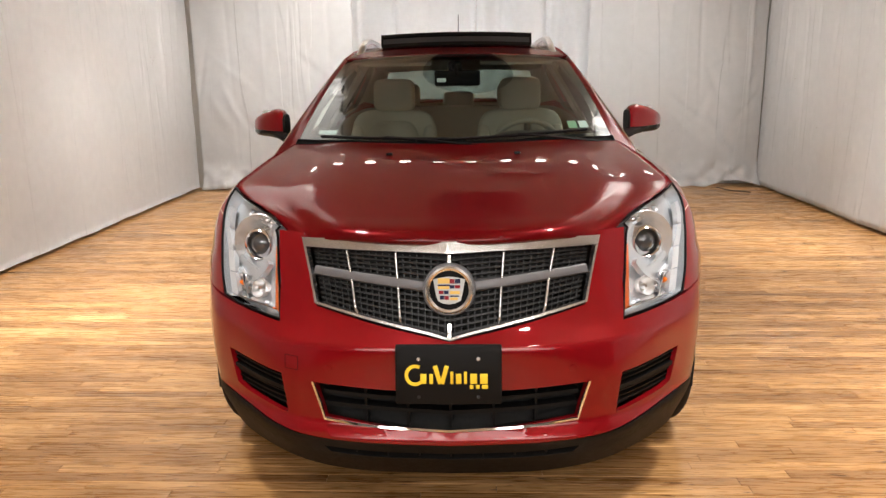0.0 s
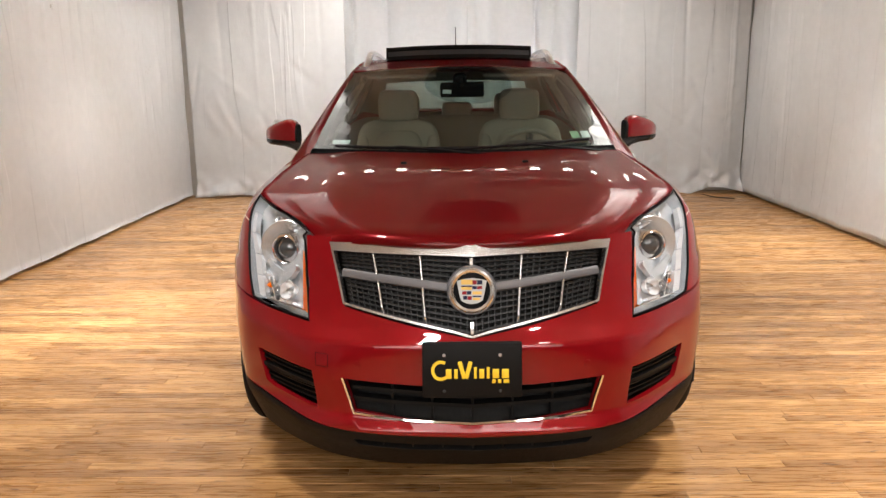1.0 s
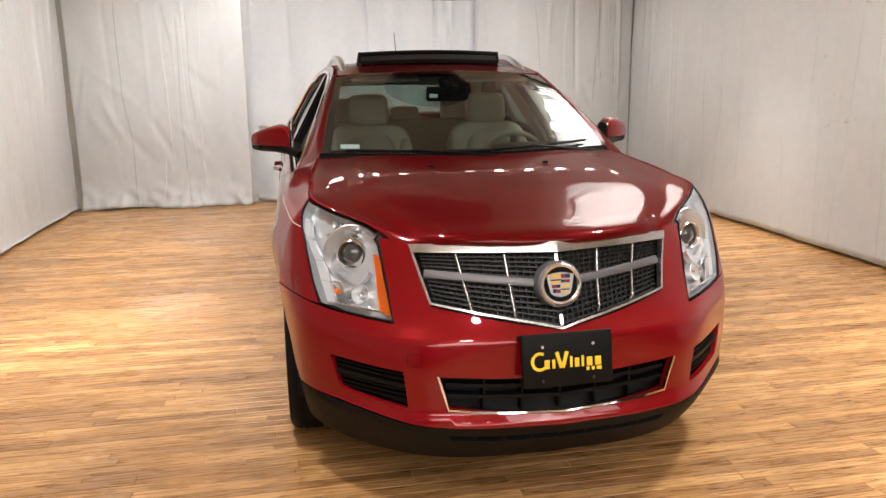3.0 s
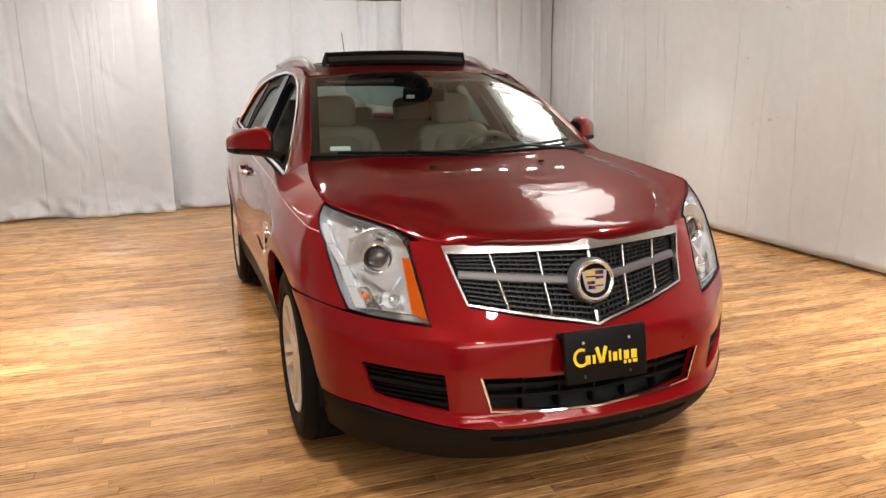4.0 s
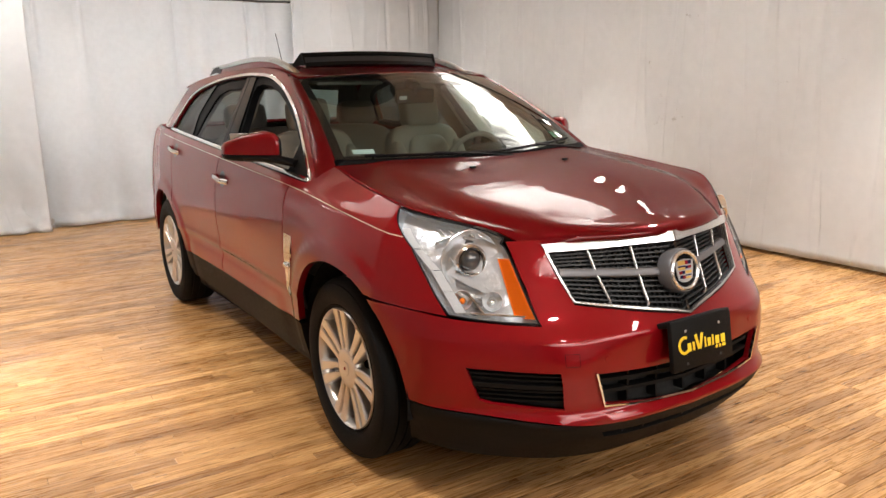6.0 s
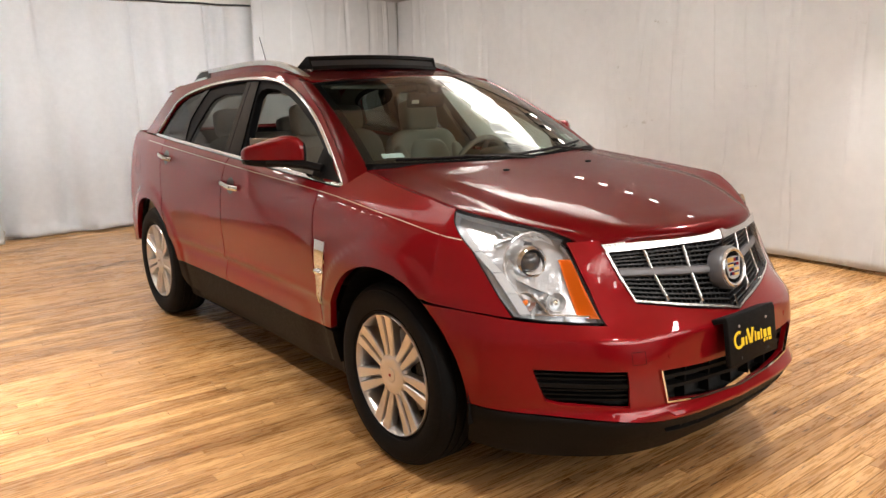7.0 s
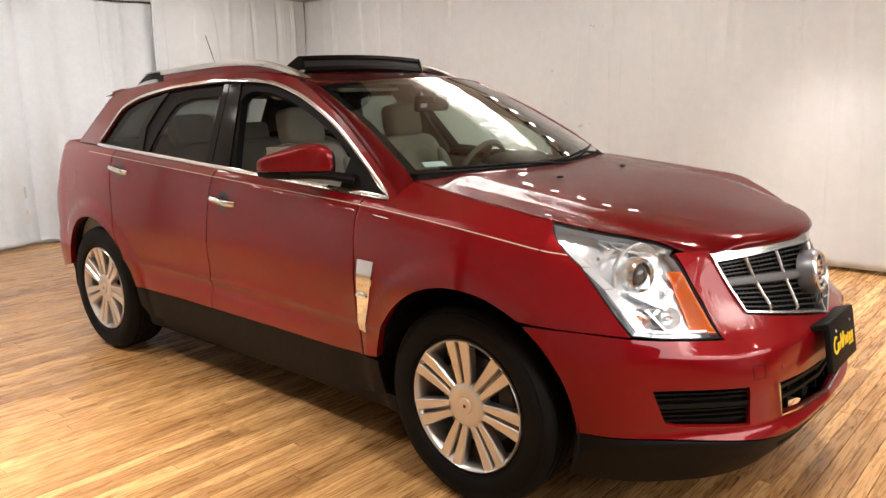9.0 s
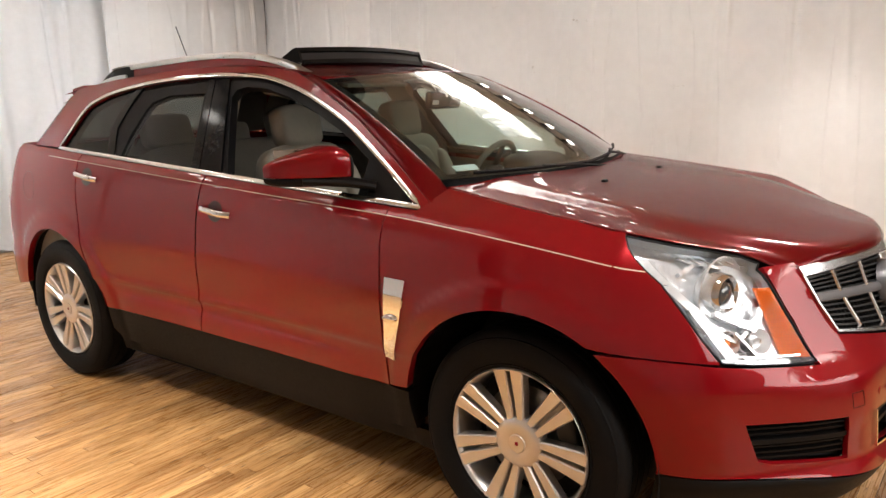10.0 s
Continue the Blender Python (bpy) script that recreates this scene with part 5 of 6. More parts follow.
def build_plate():
    """Black dealer plate on a bracket; its print is plain yellow bars."""
    at = pose(-0.003, -0.992, 0.583, -9, 0, 0)
    body_bm = box(0.314, 0.022, 0.168, r=0.006)
    body_bm.transform(at)
    p = part("plate_holder", body_bm, CLAD, car, "black plastic dealer plate with plain yellow bars")
    top = box(0.314, 0.075, 0.020, r=0.006)
    top.transform(at @ pose(0, 0.028, 0.078, -12))
    part("bracket", top, CLAD, p)
    # upright strokes of two heights, leaning a little, and a row of small bars below
    strokes = ((-0.074, -0.007, 0.018, 0.030), (-0.051, -0.007, 0.011, 0.030), (-0.032, 0.005, 0.013, 0.056), (-0.012, 0.005, 0.013, 0.056),
               (0.010, -0.004, 0.009, 0.037), (0.030, -0.007, 0.016, 0.030), (0.050, -0.004, 0.009, 0.037), (0.074, -0.007, 0.020, 0.030), (0.104, -0.007, 0.022, 0.030),
               (0.068, -0.031, 0.011, 0.012), (0.086, -0.031, 0.011, 0.012), (0.107, -0.031, 0.018, 0.012))
    for k, (x, z, w, h) in enumerate(strokes):
        b = box(w, 0.003, h, r=min(w, h) * 0.30, seg=3)
        b.transform(at @ pose(x, -0.0115, z, 0, -16 if k == 2 else 16 if k == 3 else 0, 0))
        part("yellow_bar", b, YELLOW, p)
    curl = [(-0.098 + 0.026 * math.cos(q), -0.0115, 0.004 + 0.027 * math.sin(q)) for q in [radians(60 + 250 * i / 16) for i in range(17)]]
    c = sweep(curl, rect(0.010, 0.003), (0, -1, 0))
    c.transform(at)
    part("yellow_curl", c, YELLOW, p)
    for x in (-0.088, 0.088):
        for z in (0.052, -0.062):
            bm = lathe([(0.0, 0.0055), (0.002, 0.005), (0.003, 0.003), (0.0025, 0.0005)], 12)
            bm.transform(at @ pose(x, -0.011, z, 0, 0, -90))
            part("screw", bm, SATIN if z > 0 else BLACKMETAL, p)


build_plate()

# ---------------------------------------------------------------- the car: wheels
def build_wheel(y, s):
    """A seven twin-spoke alloy wheel; its outer face looks along +x."""
    m = pose(0.806, y, WZ, 0, 0, 0) if s > 0 else pose(-0.806, y, WZ, 0, 0, 180)
    turn = Matrix.Rotation(radians(8), 4, "X")
    barrel = lathe([(-0.10, 0.236), (0.05, 0.226), (0.095, 0.232), (0.106, 0.238), (0.112, 0.244), (0.106, 0.248), (0.09, 0.246), (-0.10, 0.244)], 64)
    barrel.transform(m)
    w = part("wheel", barrel, ALLOY, car, "seven twin-spoke silver alloy wheel with black tyre", sharp=40)
    prof = [(0.098, 0.244), (0.108, 0.256), (0.117, 0.275), (0.121, 0.300), (0.120, 0.325), (0.113, 0.344), (0.103, 0.358), (0.090, 0.366)]
    for gx in (0.066, 0.022, -0.022, -0.066):
        prof += [(gx + 0.008, 0.3705), (gx + 0.004, 0.3705), (gx + 0.004, 0.363), (gx - 0.004, 0.363), (gx - 0.004, 0.3705), (gx - 0.008, 0.3705)]
    prof += [(-0.090, 0.366), (-0.103, 0.358), (-0.118, 0.325), (-0.117, 0.275), (-0.098, 0.244)]
    t = lathe(prof, 72)
    t.transform(m)
    tyre = part("tyre", t, RUBBER, w, "black rubber tyre with grooved tread", sharp=30)
    for rr in (0.262, 0.345):
        bd = lathe([(0.110 if rr < 0.3 else 0.1115, rr - 0.003), (0.1145 if rr < 0.3 else 0.1150, rr), (0.110 if rr < 0.3 else 0.1105, rr + 0.003)], 72)
        bd.transform(m)
        part("sidewall_rib", bd, RUBBER, w)
    for k in range(7):
        rot = Matrix.Rotation(2 * math.pi * k / 7, 4, "X") @ turn
        for side in (-1, 1):
            bm = bmesh.new()
            rings = []
            for i in range(9):
                f = i / 8
                r = 0.060 + f * 0.183
                off = side * (0.0168 + 0.0150 * f)
                half = 0.0120 + 0.0118 * f
                top = 0.100 + 0.010 * f * f
                prof2 = [(off - half, top - 0.038), (off - half, top - 0.006), (off - half + 0.004, top), (off + half - 0.004, top), (off + half, top - 0.006), (off + half, top - 0.038)]
                rings.append([bm.verts.new((h, c, r)) for c, h in prof2])
            for a, b in zip(rings, rings[1:]):
                for i in range(6):
                    bm.faces.new((a[i], a[(i + 1) % 6], b[(i + 1) % 6], b[i]))
            bm.faces.new(rings[0])
            bm.faces.new(list(reversed(rings[-1])))
            bm.transform(m @ rot)
            part("spoke", bm, ALLOY, w, sharp=30)
        web = bmesh.new()
        vs = [web.verts.new(v) for v in ((0.080, -0.010, 0.07), (0.080, 0.010, 0.07), (0.058, 0.014, 0.236), (0.058, -0.014, 0.236))]
        web.faces.new(vs)
        bmesh.ops.solidify(web, geom=web.faces[:], thickness=0.012)
        web.transform(m @ rot)
        part("spoke_web", web, ALLOY, w)
    cap = lathe([(0.06, 0.088), (0.092, 0.086), (0.100, 0.080), (0.104, 0.066), (0.106, 0.040), (0.104, 0.036), (0.104, 0.030), (0.107, 0.028), (0.107, 0.001)], 48)
    cap.transform(m)
    part("centre_cap", cap, ALLOY, w, "round silver centre cap", sharp=40)
    cb = box(0.002, 0.011, 0.012, r=0.0006, seg=1)
    cb.transform(m @ Matrix.Translation((0.108, 0, 0)))
    part("cap_crest", cb, ENRED, w)
    disc = lathe([(0.02, 0.06), (0.03, 0.165), (0.028, 0.168), (0.008, 0.168), (0.006, 0.06)], 48, closed=True)
    disc.transform(m)
    part("brake_disc", disc, DISCMETAL, w, sharp=40)
    cal = box(0.07, 0.13, 0.07, r=0.015, seg=3)
    cal.transform(m @ Matrix.Rotation(radians(-75 if s < 0 else 75), 4, "X") @ Matrix.Translation((0.028, 0, 0.155)))
    part("brake_caliper", cal, BLACKMETAL, w)
    back = lathe([(-0.02, 0.001), (-0.02, 0.225), (-0.09, 0.236)], 40)
    back.transform(m)
    part("dust_shield", back, DARK, w)
    # arch liner
    bm = bmesh.new()
    rows = []
    for x in (0.50, 0.70, 0.885):
        rows.append([bm.verts.new((s * x, y + 0.452 * math.cos(radians(-8 + 196 * i / 26)), WZ + 0.452 * math.sin(radians(-8 + 196 * i / 26)))) for i in range(27)])
    for a, b in zip(rows, rows[1:]):
        for i in range(26):
            bm.faces.new((a[i], a[i + 1], b[i + 1], b[i]))
    bm.faces.new(rows[0])
    bmesh.ops.solidify(bm, geom=bm.faces[:], thickness=0.004)
    part("arch_liner", bm, DARK, car, smooth=False)


for wy in (AXLE, RWHEEL):
    for side in (-1, 1):
        build_wheel(wy, side)
part("underbody", box(1.30, 4.2, 0.10, pose(0, 1.45, 0.28), r=0.02), DARK, car)
part("floor_pan", box(1.62, 1.75, 0.04, pose(0, 1.42, 0.33), r=0.01), DARK, car)

# ---------------------------------------------------------------- the car: fittings outside
def build_fittings():
    for s in (-1, 1):
        # pinstripe
        pts, ups = [], []
        for i in range(60):
            y = -0.375 + (2.86 + 0.375) * i / 59
            z = float(line_z(y)) + 0.004
            pts.append(on_flank(y, z, s, 0.0008))
            ups.append((on_flank(y, z, s, 0.1) - on_flank(y, z, s, 0)).normalized())
        part("pinstripe", sweep(pts, rect(0.0035, 0.0012), ups), STRIPE, car, "thin pale coach stripe")
        if s < 0:
            part("fuel_flap_seam", sweep([on_flank(3.10 + 0.078 * math.cos(q), 1.018 + 0.078 * math.sin(q), s, 0.0004) for q in [2 * math.pi * k / 40 for k in range(40)]], rect(0.0014, 0.0010), (s, 0, 0), closed=True), SHADE_SEAM, car)
        # wing vent
        vent = flank([(0.497, 0.857), (0.406, 0.855), (0.470, 0.563), (0.520, 0.565)], s)
        v = panel("wing_vent", vent, body, CHROME, car, step=0.02, depth=0.012, off=0.007, out=body_out, label="tapered chrome wing vent")
        c = on_flank(0.478, 0.715, s, 0.009)
        bm = lathe([(0.0, 0.030), (0.006, 0.028), (0.009, 0.020), (0.009, 0.001)], 28)
        bm.transform(Matrix.Translation(c) @ Matrix.Scale(0.5, 4, (0, 0, 1)) @ Matrix.Rotation(0 if s > 0 else math.pi, 4, "Z"))
        part("vent_emblem", bm, CHROME, v, sharp=50)
        # door handles
        for y0, y1, z0, z1 in ((1.335, 1.512, 0.996, 1.016), (2.350, 2.520, 1.088, 1.110)):
            pts = []
            for i in range(13):
                f = i / 12
                lift = 0.034 * min(1, math.sin(math.pi * min(max(f * 1.06 - 0.03, 0), 1)) * 2.2)
                pts.append(on_flank(y0 + (y1 - y0) * f, z0 + (z1 - z0) * f, s, 0.004 + lift))
            h = part("door_handle", sweep(pts, ring(0.013, 10, 1.0, 0.55), (s, 0, 0.1)), CHROME, car, "chrome pull door handle", sharp=60)
            mid = (y0 + y1) / 2
            # flat disc on the skin; the hollow's shade is put into its dark red
            cup = [(mid + 0.010 + 0.050 * math.cos(a), (z0 + z1) / 2 + 0.043 * math.sin(a)) for a in [2 * math.pi * i / 24 for i in range(24)]]
            panel("handle_cup_shade", flank(cup, s), body, SHADE_SEAM, h, step=0.02, depth=0.0, off=0.0012, out=body_out)
        # mirror
        m_top = curve((0, 0.2, 0.45, 0.75, 0.92, 1), (1.276, 1.288, 1.277, 1.256, 1.238, 1.222))
        m_low = curve((0, 0.5, 0.85, 1), (1.150, 1.147, 1.150, 1.160))
        m_front = curve((0, 0.4, 0.8, 1), (0.700, 0.752, 0.835, 0.905))
        m_back = curve((0, 0.5, 1), (0.835, 0.890, 0.952))
        def shell_rings(lower):
            bm = bmesh.new()
            rings, n = [], 32
            for i in range(23):
                q = 1 - (1 - i / 22) ** 1.35
                zt, zl, yf, yb = float(m_top(q)), float(m_low(q)), float(m_front(q)), float(m_back(q))
                cut = 1.178 + 0.004 * q
                close = 1 if 0 < i < 22 else (0.90 if i == 0 else 0.62)
                row = []
                for k in range(n):
                    a = 2 * math.pi * k / n
                    c, d = math.cos(a), math.sin(a)
                    y = (yf + yb) / 2 - (yb - yf) / 2 * math.copysign(abs(c) ** 0.55, c) * close
                    z = (zt + zl) / 2 + (zt - zl) / 2 * math.copysign(abs(d) ** 0.6, d) * close
                    z = min(z, cut - 0.003) if lower else max(z, cut)
                    row.append(bm.verts.new((s * (0.862 + 0.200 * q), y + 0.03 * (z - 1.2), z)))
                rings.append(row)
            for a, b in zip(rings, rings[1:]):
                for k in range(n):
                    bm.faces.new((a[k], a[(k + 1) % n], b[(k + 1) % n], b[k]))
            bm.faces.new(rings[0])
            bm.faces.new(rings[-1])
            bmesh.ops.remove_doubles(bm, verts=bm.verts, dist=0.0002)
            return bm
        mir = part("door_mirror", shell_rings(False), PAINT, car, "red door mirror shell on a black foot", sharp=50)
        part("mirror_base", shell_rings(True), GLOSSBLACK, mir, sharp=50)
        bm = bmesh.new()
        rim = [(0.7675 - 0.063 * math.copysign(abs(math.cos(a)) ** 0.55, math.cos(a)), 1.208 + 0.053 * math.copysign(abs(math.sin(a)) ** 0.6, math.sin(a))) for a in [2 * math.pi * k / 28 for k in range(28)]]
        caps = [[bm.verts.new((s * x, y, z)) for y, z in rim] for x in (0.853, 0.864)]
        bm.faces.new(caps[0])
        bm.faces.new(caps[1])
        for k in range(28):
            bm.faces.new((caps[0][k], caps[0][(k + 1) % 28], caps[1][(k + 1) % 28], caps[1][k]))
        part("mirror_inner_cap", bm, CLAD, mir, sharp=40)
        arm = [Vector((s * x, y, z)) for x, y, z in ((0.985, 0.83, 1.168), (0.92, 0.775, 1.164), (0.87, 0.715, 1.158), (0.835, 0.665, 1.148), (0.812, 0.640, 1.140))]
        part("mirror_arm", sweep(arm, ring(0.022, 12, 1.6, 0.85), (0, 0, 1)), CLAD, mir)
        face = box(0.15, 0.004, 0.105, r=0.02, seg=3)
        face.transform(pose(s * 0.955, 0.893, 1.222, 0, 0, s * 33))
        part("mirror_glass", face, CHROME, mir)
        # roof rail
        rail = smooth_loop([(1.195, 1.548), (1.238, 1.563), (1.287, 1.583), (1.39, 1.616), (1.573, 1.651), (1.77, 1.663), (1.984, 1.663), (2.216, 1.655), (2.467, 1.644), (2.69, 1.635), (2.76, 1.622), (2.84, 1.586), (2.93, 1.535)], 40)
        rx = lambda y: 0.545 - 0.015 * abs(y - 1.9)
        rz = curve([p[0] for p in rail], [p[1] for p in rail])
        def blade(y0, y1, top_in, deep, half):
            bm = bmesh.new()
            cols = []
            for i in range(31):
                y = y0 + (y1 - y0) * i / 30
                zt = float(rz(y)) - top_in
                skin = float(roof(min(rx(y) / abs(roof(1, y).x), 1), y).z) - 0.008
                zb = max(skin, zt - deep) if deep < 1 else skin
                zb = min(zb, zt - 0.006)
                w = half
                cols.append([bm.verts.new((s * (rx(y) + q), y, z)) for q, z in ((-w, zb), (w, zb), (w * 1.15, (zb + zt) / 2), (w * 0.9, zt - 0.004), (w * 0.4, zt), (-w * 0.4, zt), (-w, zt - 0.006))])
            for a, b in zip(cols, cols[1:]):
                for i in range(7):
                    bm.faces.new((a[i], a[(i + 1) % 7], b[(i + 1) % 7], b[i]))
            bm.faces.new(cols[0])
            bm.faces.new(cols[-1])
            return bm
        part_rail = part("roof_rail", blade(1.20, 2.56, 0.0, 0.027, 0.017), SATIN, car, "satin silver roof rail", sharp=40)
        part("rail_filler", blade(1.26, 2.62, 0.022, 2.0, 0.011), PAINT, part_rail, sharp=40)
        part("rail_end", blade(2.54, 2.90, 0.007, 2.0, 0.013), GLOSSBLACK, part_rail, sharp=40)
        part("rail_cap", blade(2.555, 2.74, 0.0, 0.010, 0.016), SATIN, part_rail, sharp=40)
        pad = [roof(s * (rx(2.60 + 0.033 * i) / abs(roof(1, 2.60 + 0.033 * i).x)), 2.60 + 0.033 * i) + Vector((0, 0, 0.016 * math.sin(math.pi * min(1, 0.15 + i / 11)) + 0.004)) for i in range(11)]
        part("rail_foot", sweep(pad, [(-0.026, -0.016), (0.026, -0.016), (0.021, 0.008), (0, 0.013), (-0.021, 0.008)], (0, 0, 1)), SATIN, part_rail, sharp=60)
        # washer jet
        jet = box(0.026, 0.018, 0.010, r=0.004)
        jet.transform(Matrix.Translation((s * 0.262, 0.02, 1.132)))
        part("washer_jet", jet, CLAD, car)
        # tail lamp
        tl = [(s * (UTAIL + q), z) for q, z in ((0.30, 1.20), (0.42, 1.20), (0.46, 0.98), (0.42, 0.74), (0.34, 0.74), (0.32, 0.98))]
        panel("tail_lamp", tl, body, REDLENS, car, step=0.04, depth=0.01, off=0.006, out=body_out, label="tall slim red tail lamp")
    # raised deflector of the open roof: two bars with a net between them, arms at the ends
    def bow_bar(z, y):
        return [(x, y + 0.05 * (x / 0.42) ** 2, z - 0.010 * (x / 0.42) ** 2) for x in [-0.42 + 0.84 * i / 24 for i in range(25)]]
    vis = part("wind_deflector", sweep(bow_bar(1.667, 1.375), [(-0.012, -0.010), (0.010, -0.012), (0.014, 0.0), (0.008, 0.008), (-0.010, 0.008)], (0, -1, 0.4)), CLAD, car, "raised black sunroof wind deflector", sharp=50)
    part("deflector_base", sweep(bow_bar(1.612, 1.350), rect(0.020, 0.024), (0, -1, 0.4)), CLAD, vis)
    part("deflector_net", sweep(bow_bar(1.642, 1.366), rect(0.060, 0.004), (0, -1, 0.4)), NET, vis, "grey-black net")
    for s in (-1, 1):
        bm = bmesh.new()
        side = [(1.395, 1.604), (1.420, 1.670), (1.445, 1.666), (1.56, 1.612), (1.56, 1.600)]
        vs = [[bm.verts.new((s * (0.42 + q), y, z)) for y, z in side] for q in (0.0, 0.012)]
        bm.faces.new(vs[0])
        bm.faces.new(vs[1])
        for i in range(5):
            bm.faces.new((vs[0][i], vs[0][(i + 1) % 5], vs[1][(i + 1) % 5], vs[1][i]))
        part("deflector_arm", bm, CLAD, vis, smooth=False)
    patch("sunroof_glass", lambda u, v: roof((2 * u - 1) * 0.66, 1.52 + 0.85 * v) + Vector((0, 0, 0.006)), 12, 14, GLOSSBLACK, car, depth=0.004, label="black sunroof glass")
    # aerial
    a = part("aerial", sweep([(0, 2.80 + 0.14 * t, 1.59 + 0.292 * t) for t in [i / 8 for i in range(9)]], ring(0.0028, 8), (1, 0, 0)), BLACKMETAL, car, "thin black roof aerial")
    b = lathe([(0, 0.026), (0.018, 0.022), (0.034, 0.010), (0.036, 0.001)], 20)
    b.transform(Matrix.Translation((0, 2.80, 1.578)) @ Matrix.Rotation(radians(-90), 4, "Y"))
    part("aerial_base", b, CLAD, a)
    # cowl and wipers
    patch("cowl", lambda u, v: screen((2 * u - 1) * 1.01, -0.09 + 0.115 * v) + Vector((0, -0.004, 0.004 - 0.012 * (1 - v))), 40, 4, SEAL, car, depth=0.004)
    for x0, x1, b0, b1, px in ((-0.62, -0.01, 0.040, 0.022, 0.12), (-0.05, 0.62, 0.018, 0.075, 0.66)):
        line = [screen((x0 + (x1 - x0) * i / 20) / 0.735, b0 + (b1 - b0) * i / 20) + Vector((0, -0.010, 0.012)) for i in range(21)]
        w = part("wiper", sweep(line, rect(0.008, 0.010), (0, -0.5, 0.86)), SEAL, car, "black windscreen wiper")
        arm = [screen(px / 0.735, -0.02) + Vector((0, -0.01, 0.004)), screen((px * 0.5 + 0.5 * (x0 + x1) / 2) / 0.735, 0.012) + Vector((0, -0.012, 0.014)), screen(((x0 + x1) / 2) / 0.735, (b0 + b1) / 2) + Vector((0, -0.012, 0.018))]
        part("wiper_arm", sweep(arm, rect(0.011, 0.007), (0, -0.5, 0.86)), SEAL, w)
    # stickers behind the windscreen
    for name, a0, a1, b0, b1, m in (("screen_sticker", -0.885, -0.76, 0.085, 0.125, STICKER), ("screen_sticker", 0.74, 0.80, 0.12, 0.185, STICKGREEN), ("screen_sticker", 0.815, 0.875, 0.12, 0.185, STICKER)):
        patch(name, lambda u, v: screen(a0 + (a1 - a0) * u, b0 + (b1 - b0) * v) + Vector((0, 0.003, -0.003)), 4, 3, m, car)
    for s in (-1, 1):
        patch("screen_edge_band", lambda u, v: screen(s * (0.945 + 0.055 * u), v) + Vector((0, 0.004, -0.004)), 2, 24, SEAL, car)
    patch("screen_top_band", lambda u, v: screen((2 * u - 1) * 0.99, 0.965 + 0.035 * v) + Vector((0, 0.004, -0.004)), 30, 2, SEAL, car)
    patch("screen_low_band", lambda u, v: screen((2 * u - 1) * 0.99, 0.07 * v) + Vector((0, 0.004, -0.004)), 30, 2, SEAL, car)


NET = mat("woven_net", (0.035, 0.036, 0.038), rough=0.7, vary=0.3, scale=200)
STRIPE = mat("pale_stripe", (0.70, 0.52, 0.42), rough=0.3, coat=0.8)
# darkened body red: painted shade behind the handles, and the flap's seam
SHADE_SEAM = mat("cup_shade_and_seam", (0.045, 0.002, 0.003), rough=0.35, metal=0.35, coat=0.5)
build_fittings()

# ---------------------------------------------------------------- the car: cabin
def pillow(sx, sy, sz, px=2.6, m=None, nu=28, nv=16):
    """A soft rounded block."""
    bm = bmesh.new()
    e = 2.0 / px
    f = lambda q: math.copysign(abs(q) ** e, q)
    rows = []
    for j in range(nv + 1):
        b = -math.pi / 2 + math.pi * j / nv
        rows.append([bm.verts.new((sx / 2 * f(math.cos(b)) * f(math.cos(2 * math.pi * i / nu)), sy / 2 * f(math.cos(b)) * f(math.sin(2 * math.pi * i / nu)), sz / 2 * f(math.sin(b)))) for i in range(nu)])
    for a, b in zip(rows, rows[1:]):
        for i in range(nu):
            bm.faces.new((a[i], a[(i + 1) % nu], b[(i + 1) % nu], b[i]))
    bmesh.ops.remove_doubles(bm, verts=bm.verts, dist=0.0005)
    if m:
        bm.transform(m)
    return bm


def build_seat(x, y):
    back = pillow(0.52, 0.15, 0.70, 5.0, pose(x, y, 0.90, -16))
    seat = part("front_seat", back, LEATHER, car, "beige leather front seat with headrest", sharp=0)
    part("backrest_centre", pillow(0.33, 0.10, 0.56, 4.0, pose(x, y - 0.042, 0.91, -16)), LEATHER, seat, sharp=0)
    for s in (-1, 1):
        part("side_bolster", pillow(0.10, 0.15, 0.56, 3.0, pose(x + s * 0.215, y - 0.055, 0.88, -16)), LEATHER, seat, sharp=0)
        part("headrest_post", sweep([(x + s * 0.06, y + 0.10, 1.18), (x + s * 0.06, y + 0.125, 1.27)], ring(0.007, 8), (1, 0, 0)), CHROME, seat)
    part("headrest", pillow(0.245, 0.12, 0.195, 5.0, pose(x, y + 0.10, 1.322, -10)), LEATHER, seat, sharp=0)
    part("cushion", pillow(0.52, 0.52, 0.17, 4.0, pose(x, y - 0.26, 0.58, 6)), LEATHER, seat, sharp=0)
    part("seat_base", box(0.44, 0.48, 0.20, pose(x, y - 0.22, 0.44), r=0.03), TRIMDARK, seat)


